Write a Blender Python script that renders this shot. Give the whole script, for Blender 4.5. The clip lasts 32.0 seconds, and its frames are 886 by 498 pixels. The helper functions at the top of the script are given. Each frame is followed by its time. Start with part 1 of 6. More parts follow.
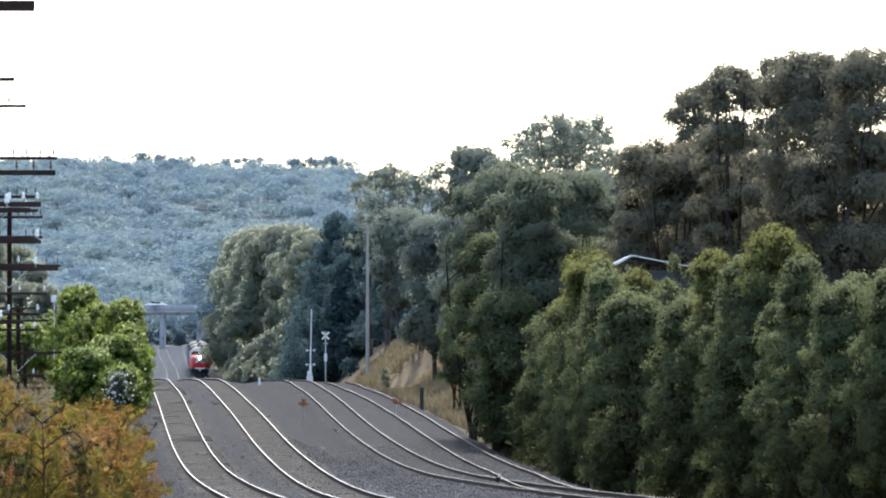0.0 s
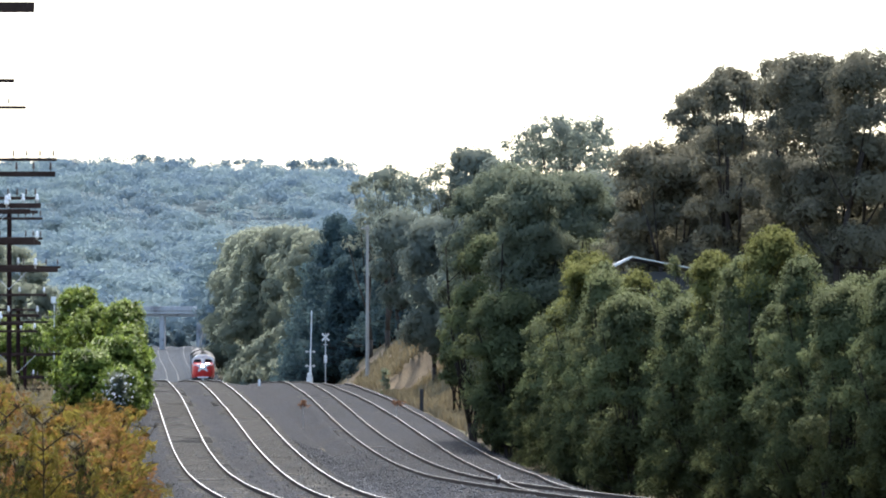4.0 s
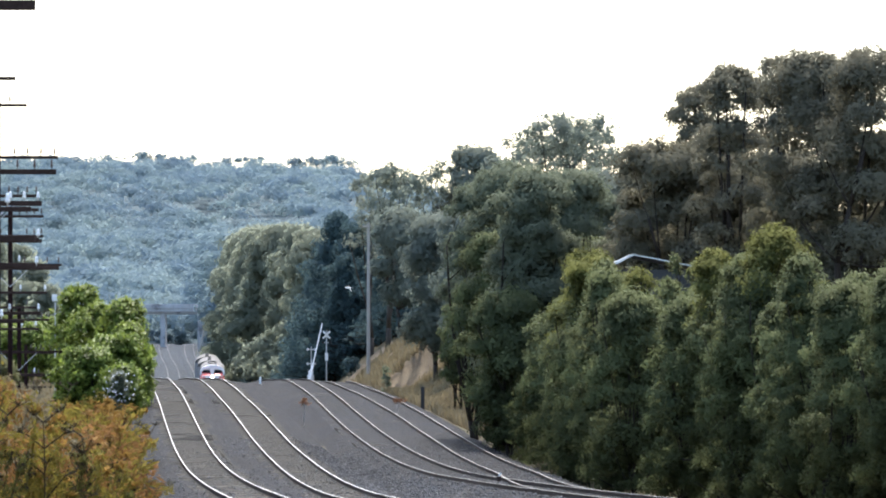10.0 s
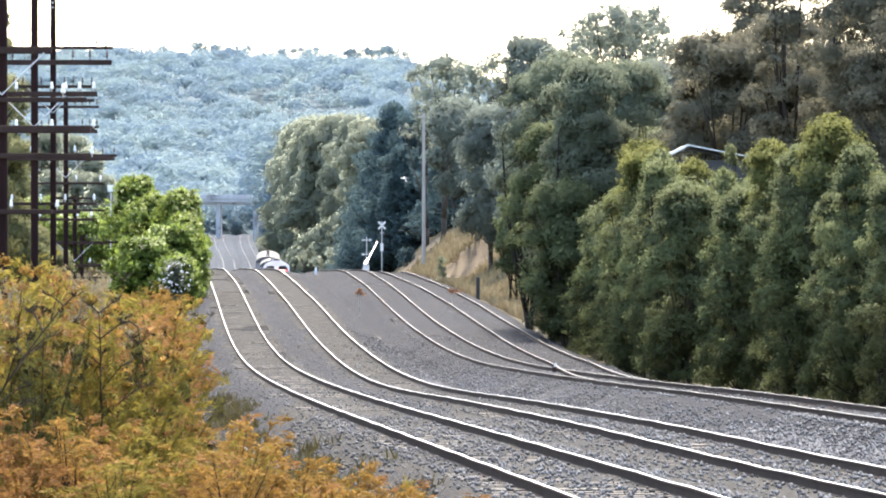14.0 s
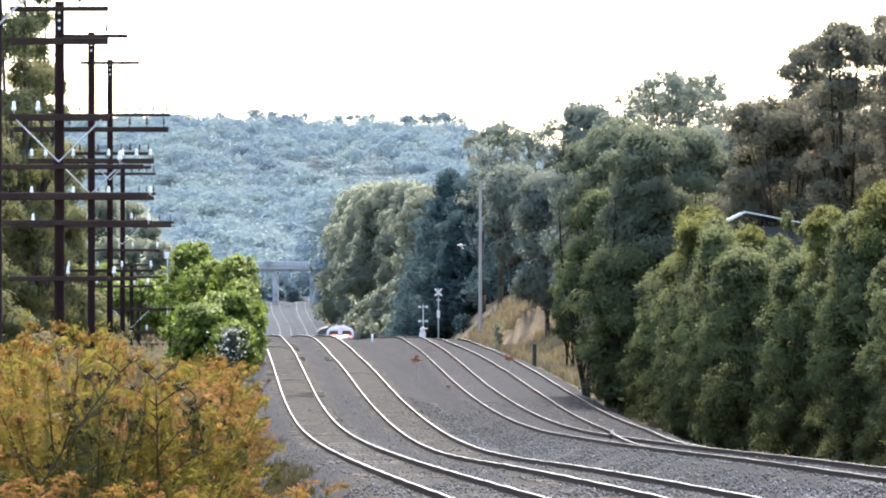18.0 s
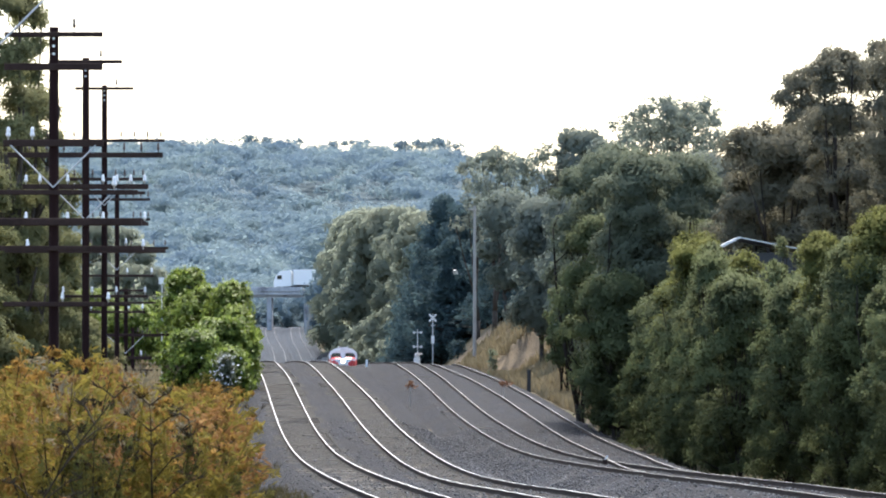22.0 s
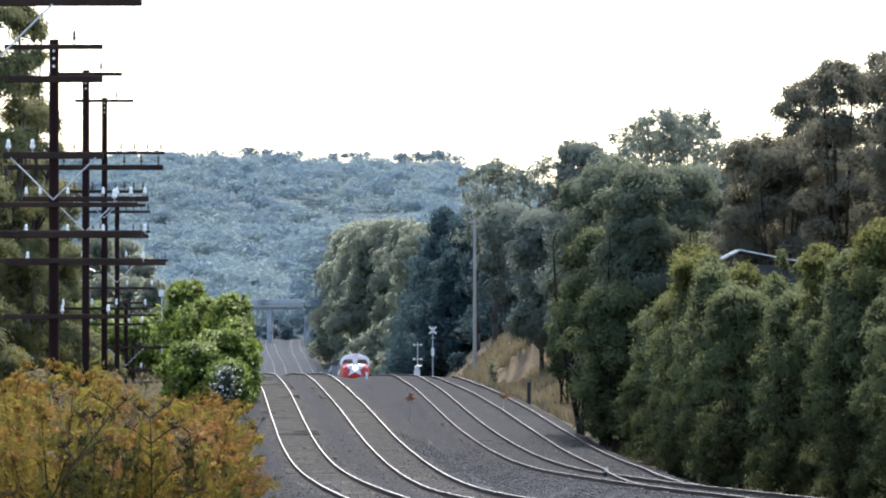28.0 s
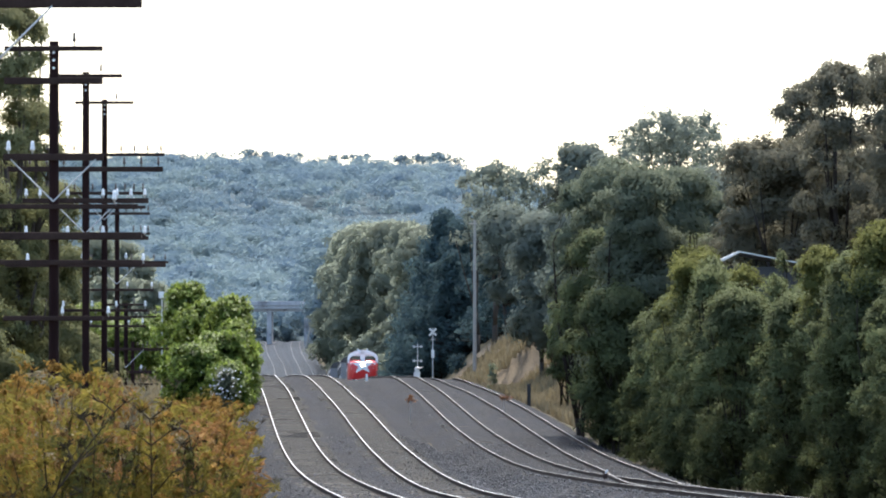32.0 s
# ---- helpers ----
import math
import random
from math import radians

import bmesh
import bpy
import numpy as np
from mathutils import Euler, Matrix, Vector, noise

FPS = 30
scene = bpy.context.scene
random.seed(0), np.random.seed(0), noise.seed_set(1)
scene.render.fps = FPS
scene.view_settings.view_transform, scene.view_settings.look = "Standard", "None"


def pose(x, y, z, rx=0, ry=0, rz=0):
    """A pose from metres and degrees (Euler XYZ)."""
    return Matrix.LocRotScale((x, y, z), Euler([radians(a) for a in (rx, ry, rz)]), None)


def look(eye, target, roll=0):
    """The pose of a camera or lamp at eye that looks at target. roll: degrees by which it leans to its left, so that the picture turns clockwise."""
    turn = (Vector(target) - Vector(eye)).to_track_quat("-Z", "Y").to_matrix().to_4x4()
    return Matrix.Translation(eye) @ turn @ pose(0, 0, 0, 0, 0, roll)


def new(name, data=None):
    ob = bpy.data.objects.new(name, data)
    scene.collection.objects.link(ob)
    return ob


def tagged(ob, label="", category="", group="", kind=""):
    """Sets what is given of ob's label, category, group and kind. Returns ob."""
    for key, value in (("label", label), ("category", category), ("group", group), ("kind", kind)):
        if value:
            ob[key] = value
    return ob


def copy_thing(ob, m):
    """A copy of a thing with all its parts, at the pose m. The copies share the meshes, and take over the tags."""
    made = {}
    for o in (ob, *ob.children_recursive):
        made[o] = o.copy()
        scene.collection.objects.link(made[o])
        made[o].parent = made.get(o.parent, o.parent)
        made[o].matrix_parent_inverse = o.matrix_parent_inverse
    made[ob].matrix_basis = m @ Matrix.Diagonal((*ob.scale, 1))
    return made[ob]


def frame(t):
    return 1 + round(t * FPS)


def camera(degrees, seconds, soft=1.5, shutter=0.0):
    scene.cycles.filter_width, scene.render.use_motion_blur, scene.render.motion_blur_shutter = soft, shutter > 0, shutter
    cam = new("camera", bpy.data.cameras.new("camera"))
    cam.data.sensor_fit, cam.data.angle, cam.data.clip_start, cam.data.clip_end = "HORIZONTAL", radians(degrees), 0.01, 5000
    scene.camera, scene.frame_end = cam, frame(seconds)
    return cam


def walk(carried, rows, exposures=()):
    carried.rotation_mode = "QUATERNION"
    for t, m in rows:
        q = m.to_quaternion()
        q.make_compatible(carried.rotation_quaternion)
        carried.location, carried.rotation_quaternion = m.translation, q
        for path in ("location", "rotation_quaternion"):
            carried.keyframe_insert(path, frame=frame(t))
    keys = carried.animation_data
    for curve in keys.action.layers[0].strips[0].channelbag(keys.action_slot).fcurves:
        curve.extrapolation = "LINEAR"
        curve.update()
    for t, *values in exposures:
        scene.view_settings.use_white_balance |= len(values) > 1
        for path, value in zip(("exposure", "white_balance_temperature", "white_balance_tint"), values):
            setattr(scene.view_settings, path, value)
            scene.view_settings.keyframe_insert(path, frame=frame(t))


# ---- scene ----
# The tripod stands still and pans. F turns small angles into tenths of a milliradian (about 1/9961 rad a unit).
EYE = Vector((0.0, 0.0, 4.0))
F = 784 / math.tan(radians(4.5))
cam = camera(9.0, 32.0, soft=2.0)
# seconds, turn to the left, turn upwards
PAN = [
    (0, -53.6, 160), (0.5, -53.6, 160.8), (1, -53.6, 162.3), (1.5, -53.6, 162.3), (2, -53.6, 162.3), (2.5, -55.1, 162.3), (3, -55.2, 163.1),
    (3.5, -53.6, 162.3), (5.5, -55.2, 164.6), (6, -54.4, 165.3), (6.5, -54.4, 165.3), (7, -54.4, 166.9), (7.5, -54.4, 166.1), (8, -53.6, 166.9),
    (8.5, -53.6, 166.9), (9, -53.6, 163.8), (9.5, -52.1, 165.3), (10, -52.1, 158.5), (10.5, -40.6, 137.8), (11, -30.7, 105.6), (11.5, -23, 68.9),
    (12, -19.9, 38.3), (12.5, -7.7, 19.9), (13, 0, 0), (13.5, 27.5, -15.3), (14, 45.9, -35.2), (14.5, 79.7, -38.3), (16.5, 162.2, 14.1),
    (17, 155.9, 32.5), (17.5, 152.8, 59.8), (18, 145.9, 83.1), (18.5, 142.1, 96.2), (19, 138.3, 104.7), (19.5, 137.5, 110.6), (20, 137.5, 114.6),
    (20.5, 136.8, 119.8), (21, 136, 122.8), (21.5, 136, 125.9), (22, 136, 128.4), (22.5, 136, 129.9), (23, 136, 133.6), (23.5, 136, 136.7),
    (24, 136, 138.2), (24.5, 136, 141.2), (25, 136, 142.7), (25.5, 136.2, 144.2), (27.5, 136.1, 150.3), (28, 136.1, 150.3), (28.5, 136.1, 150.3),
    (29, 136.1, 151.9), (29.5, 136.1, 151.9), (30, 136.1, 151.9), (30.5, 136.1, 151.9), (31, 136.1, 151.9), (31.5, 136.1, 153.4), (32, 136.1, 153.4),
]
walk(cam, [(t, pose(*EYE, 90 + math.degrees(math.atan(up / F)), 0, math.degrees(math.atan(turn / F)))) for t, turn, up in PAN],
     exposures=[(0, 1.77, 6450, 10), (9.5, 1.79, 6450, 10), (11, 1.93, 6600, 11), (12, 2.32, 6700, 11), (13, 2.52, 6850, 12), (14.5, 2.6, 6900, 12), (16.5, 2.6, 6900, 12),
                (18, 2.34, 6800, 12), (20, 1.95, 6600, 11), (22, 1.82, 6550, 11), (26, 1.74, 6450, 11), (32, 1.67, 6450, 10)])


def sight(bearing, drop, far):
    """The place `far` metres north of the tripod, at a bearing and a drop from level in units of 1/F."""
    return Vector((bearing * far / F, far, EYE.z - drop * far / F))


KNOTS = [60 + 20 * i for i in range(20)]
X_A = [2.02, 0.60, -0.74, -2.03, -3.26, -4.46, -5.64, -6.81, -7.98, -9.13, -10.27, -11.38, -12.48, -13.57, -14.67, -15.80, -16.98, -18.19, -19.45, -20.75]
Z_A = [1.12, 0.83, 0.51, 0.17, -0.17, -0.49, -0.78, -1.01, -1.14, -1.11, -0.92, -0.60, -0.24, 0.12, 0.47, 0.75, 0.96, 1.16, 1.33, 1.50]
X_B = [5.92, 4.47, 3.07, 1.72, 0.42, -0.84, -2.04, -3.19, -4.29, -5.37, -6.43, -7.50, -8.59, -9.71, -10.85, -12.01, -13.19, -14.40, -15.66, -16.96]
Z_B = [1.03, 0.74, 0.48, 0.16, -0.20, -0.60, -0.93, -1.10, -1.12, -1.02, -0.85, -0.57, -0.23, 0.10, 0.39, 0.71, 0.96, 1.14, 1.32, 1.49]
X_C = [12.05, 10.60, 9.18, 7.79, 6.44, 5.12, 3.84, 2.62, 1.46, 0.35, -0.71, -1.74, -2.76, -3.77, -4.80, -5.87, -6.99, -8.19, -9.47, -10.84]
Z_C = [1.12, 0.81, 0.50, 0.23, -0.05, -0.38, -0.69, -0.98, -1.23, -1.32, -1.25, -1.05, -0.76, -0.37, 0.07, 0.50, 0.83, 1.10, 1.34, 1.58]

# ---- the line: plan and height of the rails; beyond the crest the three tracks run on to the road bridge ----
FAR_Y = [480, 510, 548, 610, 672, 705, 740, 790, 850, 950, 1067, 1300, 1700]
FAR_Z = [0.34, -0.42, -1.4, -3.2, -3.75, -2.9, -2.3, -1.55, -0.6, 1.0, 2.5, 3.0, 3.0]
FAR_XC = [-12.9, -14.0, -15.2, -19.8, -23.7, -25.6, -27.4, -29.7, -32.6, -37.6, -42.6, -51, -66]
FAR_XB = [-19.6, -21.4, -23.5, -26.2, -28.7, -30.0, -31.5, -33.6, -36.4, -41.8, -47.4, -55.5, -70.5]


def spline(ys, vs):
    """A smooth curve through (y, v), straight beyond its ends."""
    ys, vs = np.array(ys, float), np.array(vs, float)
    slope = np.gradient(vs, ys)

    def curve(y):
        y = np.asarray(y, float)
        i = np.clip(np.searchsorted(ys, y) - 1, 0, len(ys) - 2)
        h = ys[i + 1] - ys[i]
        w = (y - ys[i]) / h
        inside = ((2 * w**3 - 3 * w**2 + 1) * vs[i] + (w**3 - 2 * w**2 + w) * h * slope[i]
                  + (3 * w**2 - 2 * w**3) * vs[i + 1] + (w**3 - w**2) * h * slope[i + 1])
        low, high = vs[0] + (y - ys[0]) * slope[0], vs[-1] + (y - ys[-1]) * slope[-1]
        return np.where(y < ys[0], low, np.where(y > ys[-1], high, inside))
    return curve


CREST = [1.07, 0.94]
xa = spline(KNOTS + FAR_Y, X_A + [x - 4.0 for x in FAR_XB])
xb = spline(KNOTS + FAR_Y, X_B + FAR_XB)
xc = spline(KNOTS + FAR_Y, X_C + FAR_XC)
za = spline(KNOTS + FAR_Y, Z_A[:-2] + CREST + FAR_Z)
zb = spline(KNOTS + FAR_Y, Z_B[:-2] + CREST + FAR_Z)
zc = spline(KNOTS + FAR_Y, Z_C[:-2] + [0.98, 0.82] + [0.22] + FAR_Z[1:])
side_gap = spline([150, 165, 178, 190, 203, 220, 240, 260, 280, 300, 340, 380, 410],
                  [0.0, 0.05, 0.35, 0.95, 1.65, 2.6, 3.15, 3.46, 3.64, 3.7, 3.5, 3.1, 2.9])
xd = lambda y: xc(y) + side_gap(y)
zd = lambda y: np.where(np.asarray(y) < 215, zc(y), zc(y) + np.interp(y, [215, 260, 320, 380, 400], [0, -0.05, 0.05, -0.12, -0.14]))


def smooth(a, b, v):
    w = np.clip((np.asarray(v, float) - a) / (b - a), 0, 1)
    return w * w * (3 - 2 * w)


def ripple(x, y, size, seed=0):
    """Cheap smooth unevenness, about -1 to 1."""
    x, y = np.asarray(x) / size, np.asarray(y) / size
    return (np.sin(1.7 * x + 0.9 * y + seed) + np.sin(-1.1 * x + 1.9 * y + 2.1 * seed + 1) + np.sin(2.9 * x - 0.7 * y + 1.3 * seed + 4)) / 3


def bed_height(x, y):
    """The top of the ballast: level under each track, hollow between the second and the third, falling away at both edges."""
    a, b, c = xa(y), xb(y), xc(y)
    right = c + np.where(np.asarray(y) < 410, np.maximum(side_gap(y), 0) * (np.asarray(y) > 150), 0)
    mid = (b + c) / 2
    top = np.where(x < (a + b) / 2, za(y), np.where(x < mid, zb(y), np.where((x > c + 1.75) & (np.asarray(y) < 409) & (np.asarray(y) > 215), zd(y), zc(y)))) - 0.145
    half = np.maximum((c - b) / 2, 0.5)
    hollow = 0.55 * np.clip(1 - np.abs(x - mid) / np.maximum(half - 1.35, 0.3), 0, 1) ** 0.7 * (1 - 0.5 * smooth(330, 400, y))
    between = 0.10 * np.clip(1 - np.abs(x - (a + b) / 2) / 0.7, 0, 1)
    edge_l = np.clip((a - 1.45) - x, 0, 9) * 0.55
    edge_r = np.clip(x - (right + 1.5), 0, 9) * 0.5
    return top - hollow - between - edge_l - edge_r


def ground_height(x, y):
    """The land: beside the line it follows the rails, on the east a cutting's bank rises to a shelf, far off the wooded ridge."""
    x, y = np.asarray(x, float), np.asarray(y, float)
    yy = np.clip(y, -60, 1700)
    west, east = xa(yy) - 3.6 - x, x - (np.where(yy < 410, xd(yy), xc(yy)) + 3.4)
    low = np.where(west > 0, za(yy), np.where(east > 0, zc(yy), zb(yy)))
    base = low - 1.15
    near = low - 1.15 + smooth(0, 12, west) * (0.5 + 0.3 * ripple(x, y, 11)) * smooth(-1, 3, west)
    near = near + 1.05 * smooth(0.3, 1.3, west) * (1 - smooth(150, 230, yy)) + 0.35 * smooth(5, 9, west) * (1 - smooth(150, 230, yy))
    shelf = (smooth(285, 350, yy) * 4.6 + smooth(420, 700, yy) * 3.0) * (1 - smooth(850, 1400, y))
    near = near + smooth(1.2, 8.3, east) * shelf + smooth(6, 60, east) * (3.5 + 6 * smooth(150, 600, yy)) * (1 - smooth(950, 1500, y)) + np.where(east > 0, 0.25, 0.1) * ripple(x, y, 5, 2)
    near = near + (smooth(25, 200, west) * (2 + 6 * smooth(500, 1000, yy)) + smooth(60, 400, np.abs(x)) * 4) * (1 - smooth(950, 1500, y))
    ridge = 59.5 - 30 * smooth(-0.02, 0.04, x / np.maximum(y, 500)) + 1.5 * ripple(x, y, 160, 3) + 1.5 * ripple(x, y, 60, 1)
    hill = smooth(1150, 2150, y) * ridge + smooth(1100, 1400, y) * (1 - smooth(1700, 2100, y)) * 5 * ripple(x, y, 75, 5)
    return near + hill - smooth(2500, 4200, y) * 30


# ---- light: a bright hazy sky, the sun high ahead of the tripod ----
SUN_UP, SUN_TURN = 53, 5
world = bpy.data.worlds.new("world")
scene.world = world
world.use_nodes = True
sky = world.node_tree.nodes.new("ShaderNodeTexSky")
sky.sky_type, sky.sun_disc = "NISHITA", False
sky.sun_elevation, sky.sun_rotation = radians(SUN_UP), radians(SUN_TURN)
sky.air_density, sky.dust_density, sky.ozone_density = 1.0, 2.0, 1.5
world.node_tree.links.new(sky.outputs[0], world.node_tree.nodes["Background"].inputs[0])
world.node_tree.nodes["Background"].inputs[1].default_value = 0.15
sun = new("sun", bpy.data.lights.new("sun", "SUN"))
sun.data.energy, sun.data.angle, sun.data.color = 2.7, radians(12.0), (1.0, 0.95, 0.87)
a, e = radians(SUN_TURN), radians(SUN_UP)
sun.matrix_basis = look((0, 0, 60), Vector((0, 0, 60)) - Vector((math.sin(a) * math.cos(e), math.cos(a) * math.cos(e), math.sin(e))))


# ---- materials ----
def shader(name):
    m = bpy.data.materials.new(name)
    m.use_nodes = True
    nt = m.node_tree
    return m, nt, nt.nodes["Principled BSDF"]


def put(nt, kind, **values):
    n = nt.nodes.new(kind)
    for k, v in values.items():
        n.inputs[k.replace("_", " ")].default_value = v
    return n


def blend(nt, factor, one, two):
    n = nt.nodes.new("ShaderNodeMix")
    n.data_type = "RGBA"
    for socket, v in ((n.inputs[0], factor), (n.inputs[6], one), (n.inputs[7], two)):
        if isinstance(v, bpy.types.NodeSocket):
            nt.links.new(v, socket)
        elif isinstance(v, tuple):
            socket.default_value = (*v, 1)
        else:
            socket.default_value = v
    return n.outputs[2]


def scaled(nt, colour, factor):
    n = nt.nodes.new("ShaderNodeVectorMath")
    n.operation = "SCALE"
    nt.links.new(colour, n.inputs[0]), nt.links.new(factor, n.inputs["Scale"])
    return n.outputs[0]


def spread(nt, socket, low, high):
    n = nt.nodes.new("ShaderNodeMapRange")
    nt.links.new(socket, n.inputs[0])
    n.inputs[1].default_value, n.inputs[2].default_value = low, high
    return n.outputs[0]


def surface(name, one, two, size, fine, rough=0.8, metal=0.0, bump=0.3, stain=None, stain_size=4.0, edges=(0.35, 0.65), stretch=(1, 1, 1), deep=0.02):
    """Two colours mixed by a coarse and a fine noise (sizes in metres), relief from the fine one, and stains of a third colour."""
    m, nt, p = shader(name)
    where = nt.nodes.new("ShaderNodeTexCoord").outputs["Object"]
    mapping = nt.nodes.new("ShaderNodeMapping")
    mapping.inputs["Scale"].default_value = stretch
    nt.links.new(where, mapping.inputs[0])
    where = mapping.outputs[0]
    coarse, grain = put(nt, "ShaderNodeTexNoise", Scale=1 / size, Detail=4.0), put(nt, "ShaderNodeTexNoise", Scale=1 / fine, Detail=3.0)
    nt.links.new(where, coarse.inputs["Vector"]), nt.links.new(where, grain.inputs["Vector"])
    mid = tuple((u + v) / 2 for u, v in zip(one, two))
    base = blend(nt, spread(nt, coarse.outputs[0], *edges), one, two)
    grained = blend(nt, spread(nt, grain.outputs[0], 0.3, 0.7), tuple(v * 0.72 for v in mid), tuple(min(v * 1.25, 0.95) for v in mid))
    colour = blend(nt, 0.5, base, grained)
    if stain:
        spot = put(nt, "ShaderNodeTexNoise", Scale=1 / stain_size, Detail=6.0, Roughness=0.65)
        nt.links.new(where, spot.inputs["Vector"])
        colour = blend(nt, spread(nt, spot.outputs[0], 0.52, 0.68), colour, stain)
    nt.links.new(colour, p.inputs["Base Color"])
    p.inputs["Roughness"].default_value, p.inputs["Metallic"].default_value = rough, metal
    p.inputs["Specular IOR Level"].default_value = 0.12 if rough >= 0.9 else 0.5
    if bump:
        b = put(nt, "ShaderNodeBump", Strength=bump, Distance=deep)
        nt.links.new(grain.outputs[0], b.inputs["Height"])
        nt.links.new(b.outputs[0], p.inputs["Normal"])
    return m


def foliage(name, dark, light, through_light=0.35, rough=0.75, tint=(0.3, 0.3, 0.08), patch=6.0, gloss=0.03, vary=(0.2, 0.65)):
    """Leaves: each has its own shade between two greens, each tree leans its own way, and light comes through."""
    m, nt, p = shader(name)
    info, each = nt.nodes.new("ShaderNodeObjectInfo"), nt.nodes.new("ShaderNodeNewGeometry")
    mellow = nt.nodes.new("ShaderNodeMapRange")
    nt.links.new(each.outputs["Random Per Island"], mellow.inputs[0])
    mellow.inputs[3].default_value, mellow.inputs[4].default_value = vary
    colour = blend(nt, mellow.outputs[0], dark, light)
    lean = nt.nodes.new("ShaderNodeMath")
    lean.operation = "MULTIPLY"
    nt.links.new(info.outputs["Random"], lean.inputs[0])
    lean.inputs[1].default_value = 0.35
    colour = blend(nt, lean.outputs[0], colour, tint)
    where = nt.nodes.new("ShaderNodeTexCoord").outputs["Object"]
    area = put(nt, "ShaderNodeTexNoise", Scale=1 / patch, Detail=2.0)
    nt.links.new(where, area.inputs["Vector"])
    colour = blend(nt, spread(nt, area.outputs[0], 0.42, 0.80), colour, tuple(v * 1.15 for v in light))
    nt.links.new(colour, p.inputs["Base Color"])
    p.inputs["Roughness"].default_value = rough
    p.inputs["Specular IOR Level"].default_value = gloss
    glow = nt.nodes.new("ShaderNodeBsdfTranslucent")
    nt.links.new(colour, glow.inputs[0])
    mix = nt.nodes.new("ShaderNodeMixShader")
    mix.inputs[0].default_value = through_light
    nt.links.new(p.outputs[0], mix.inputs[1]), nt.links.new(glow.outputs[0], mix.inputs[2])
    nt.links.new(mix.outputs[0], nt.nodes["Material Output"].inputs[0])
    return m


def canopy(name, shade, sunny, size):
    """Far crowns: stands of bluish and of greener trees beside each other; shade, sun and haze are put into their
    colours.
    """
    m, nt, p = shader(name)
    where = nt.nodes.new("ShaderNodeTexCoord").outputs["Object"]
    flat = nt.nodes.new("ShaderNodeMapping")
    flat.inputs["Scale"].default_value = (1, 0.35, 1)
    nt.links.new(where, flat.inputs[0])
    stand = put(nt, "ShaderNodeTexNoise", Scale=1 / size, Detail=3.0, Roughness=0.6)
    nt.links.new(flat.outputs[0], stand.inputs["Vector"])
    each = nt.nodes.new("ShaderNodeNewGeometry")
    mid = tuple((u + v) / 2 for u, v in zip(shade, sunny))
    leaf = blend(nt, each.outputs["Random Per Island"], tuple(v * 0.9 for v in mid), tuple(v * 1.1 for v in mid))
    colour = blend(nt, 0.25, blend(nt, spread(nt, stand.outputs[0], 0.36, 0.64), shade, sunny), leaf)
    nt.links.new(colour, p.inputs["Base Color"])
    p.inputs["Roughness"].default_value, p.inputs["Specular IOR Level"].default_value = 0.9, 0.03
    glow = nt.nodes.new("ShaderNodeBsdfTranslucent")
    nt.links.new(colour, glow.inputs[0])
    mix = nt.nodes.new("ShaderNodeMixShader")
    mix.inputs[0].default_value = 0.5
    nt.links.new(p.outputs[0], mix.inputs[1]), nt.links.new(glow.outputs[0], mix.inputs[2])
    nt.links.new(mix.outputs[0], nt.nodes["Material Output"].inputs[0])
    return m


def lamp_glow(name, colour, strength):
    m, nt, p = shader(name)
    p.inputs["Base Color"].default_value = (*colour, 1)
    p.inputs["Emission Color"].default_value = (*colour, 1)
    p.inputs["Emission Strength"].default_value = strength
    return m


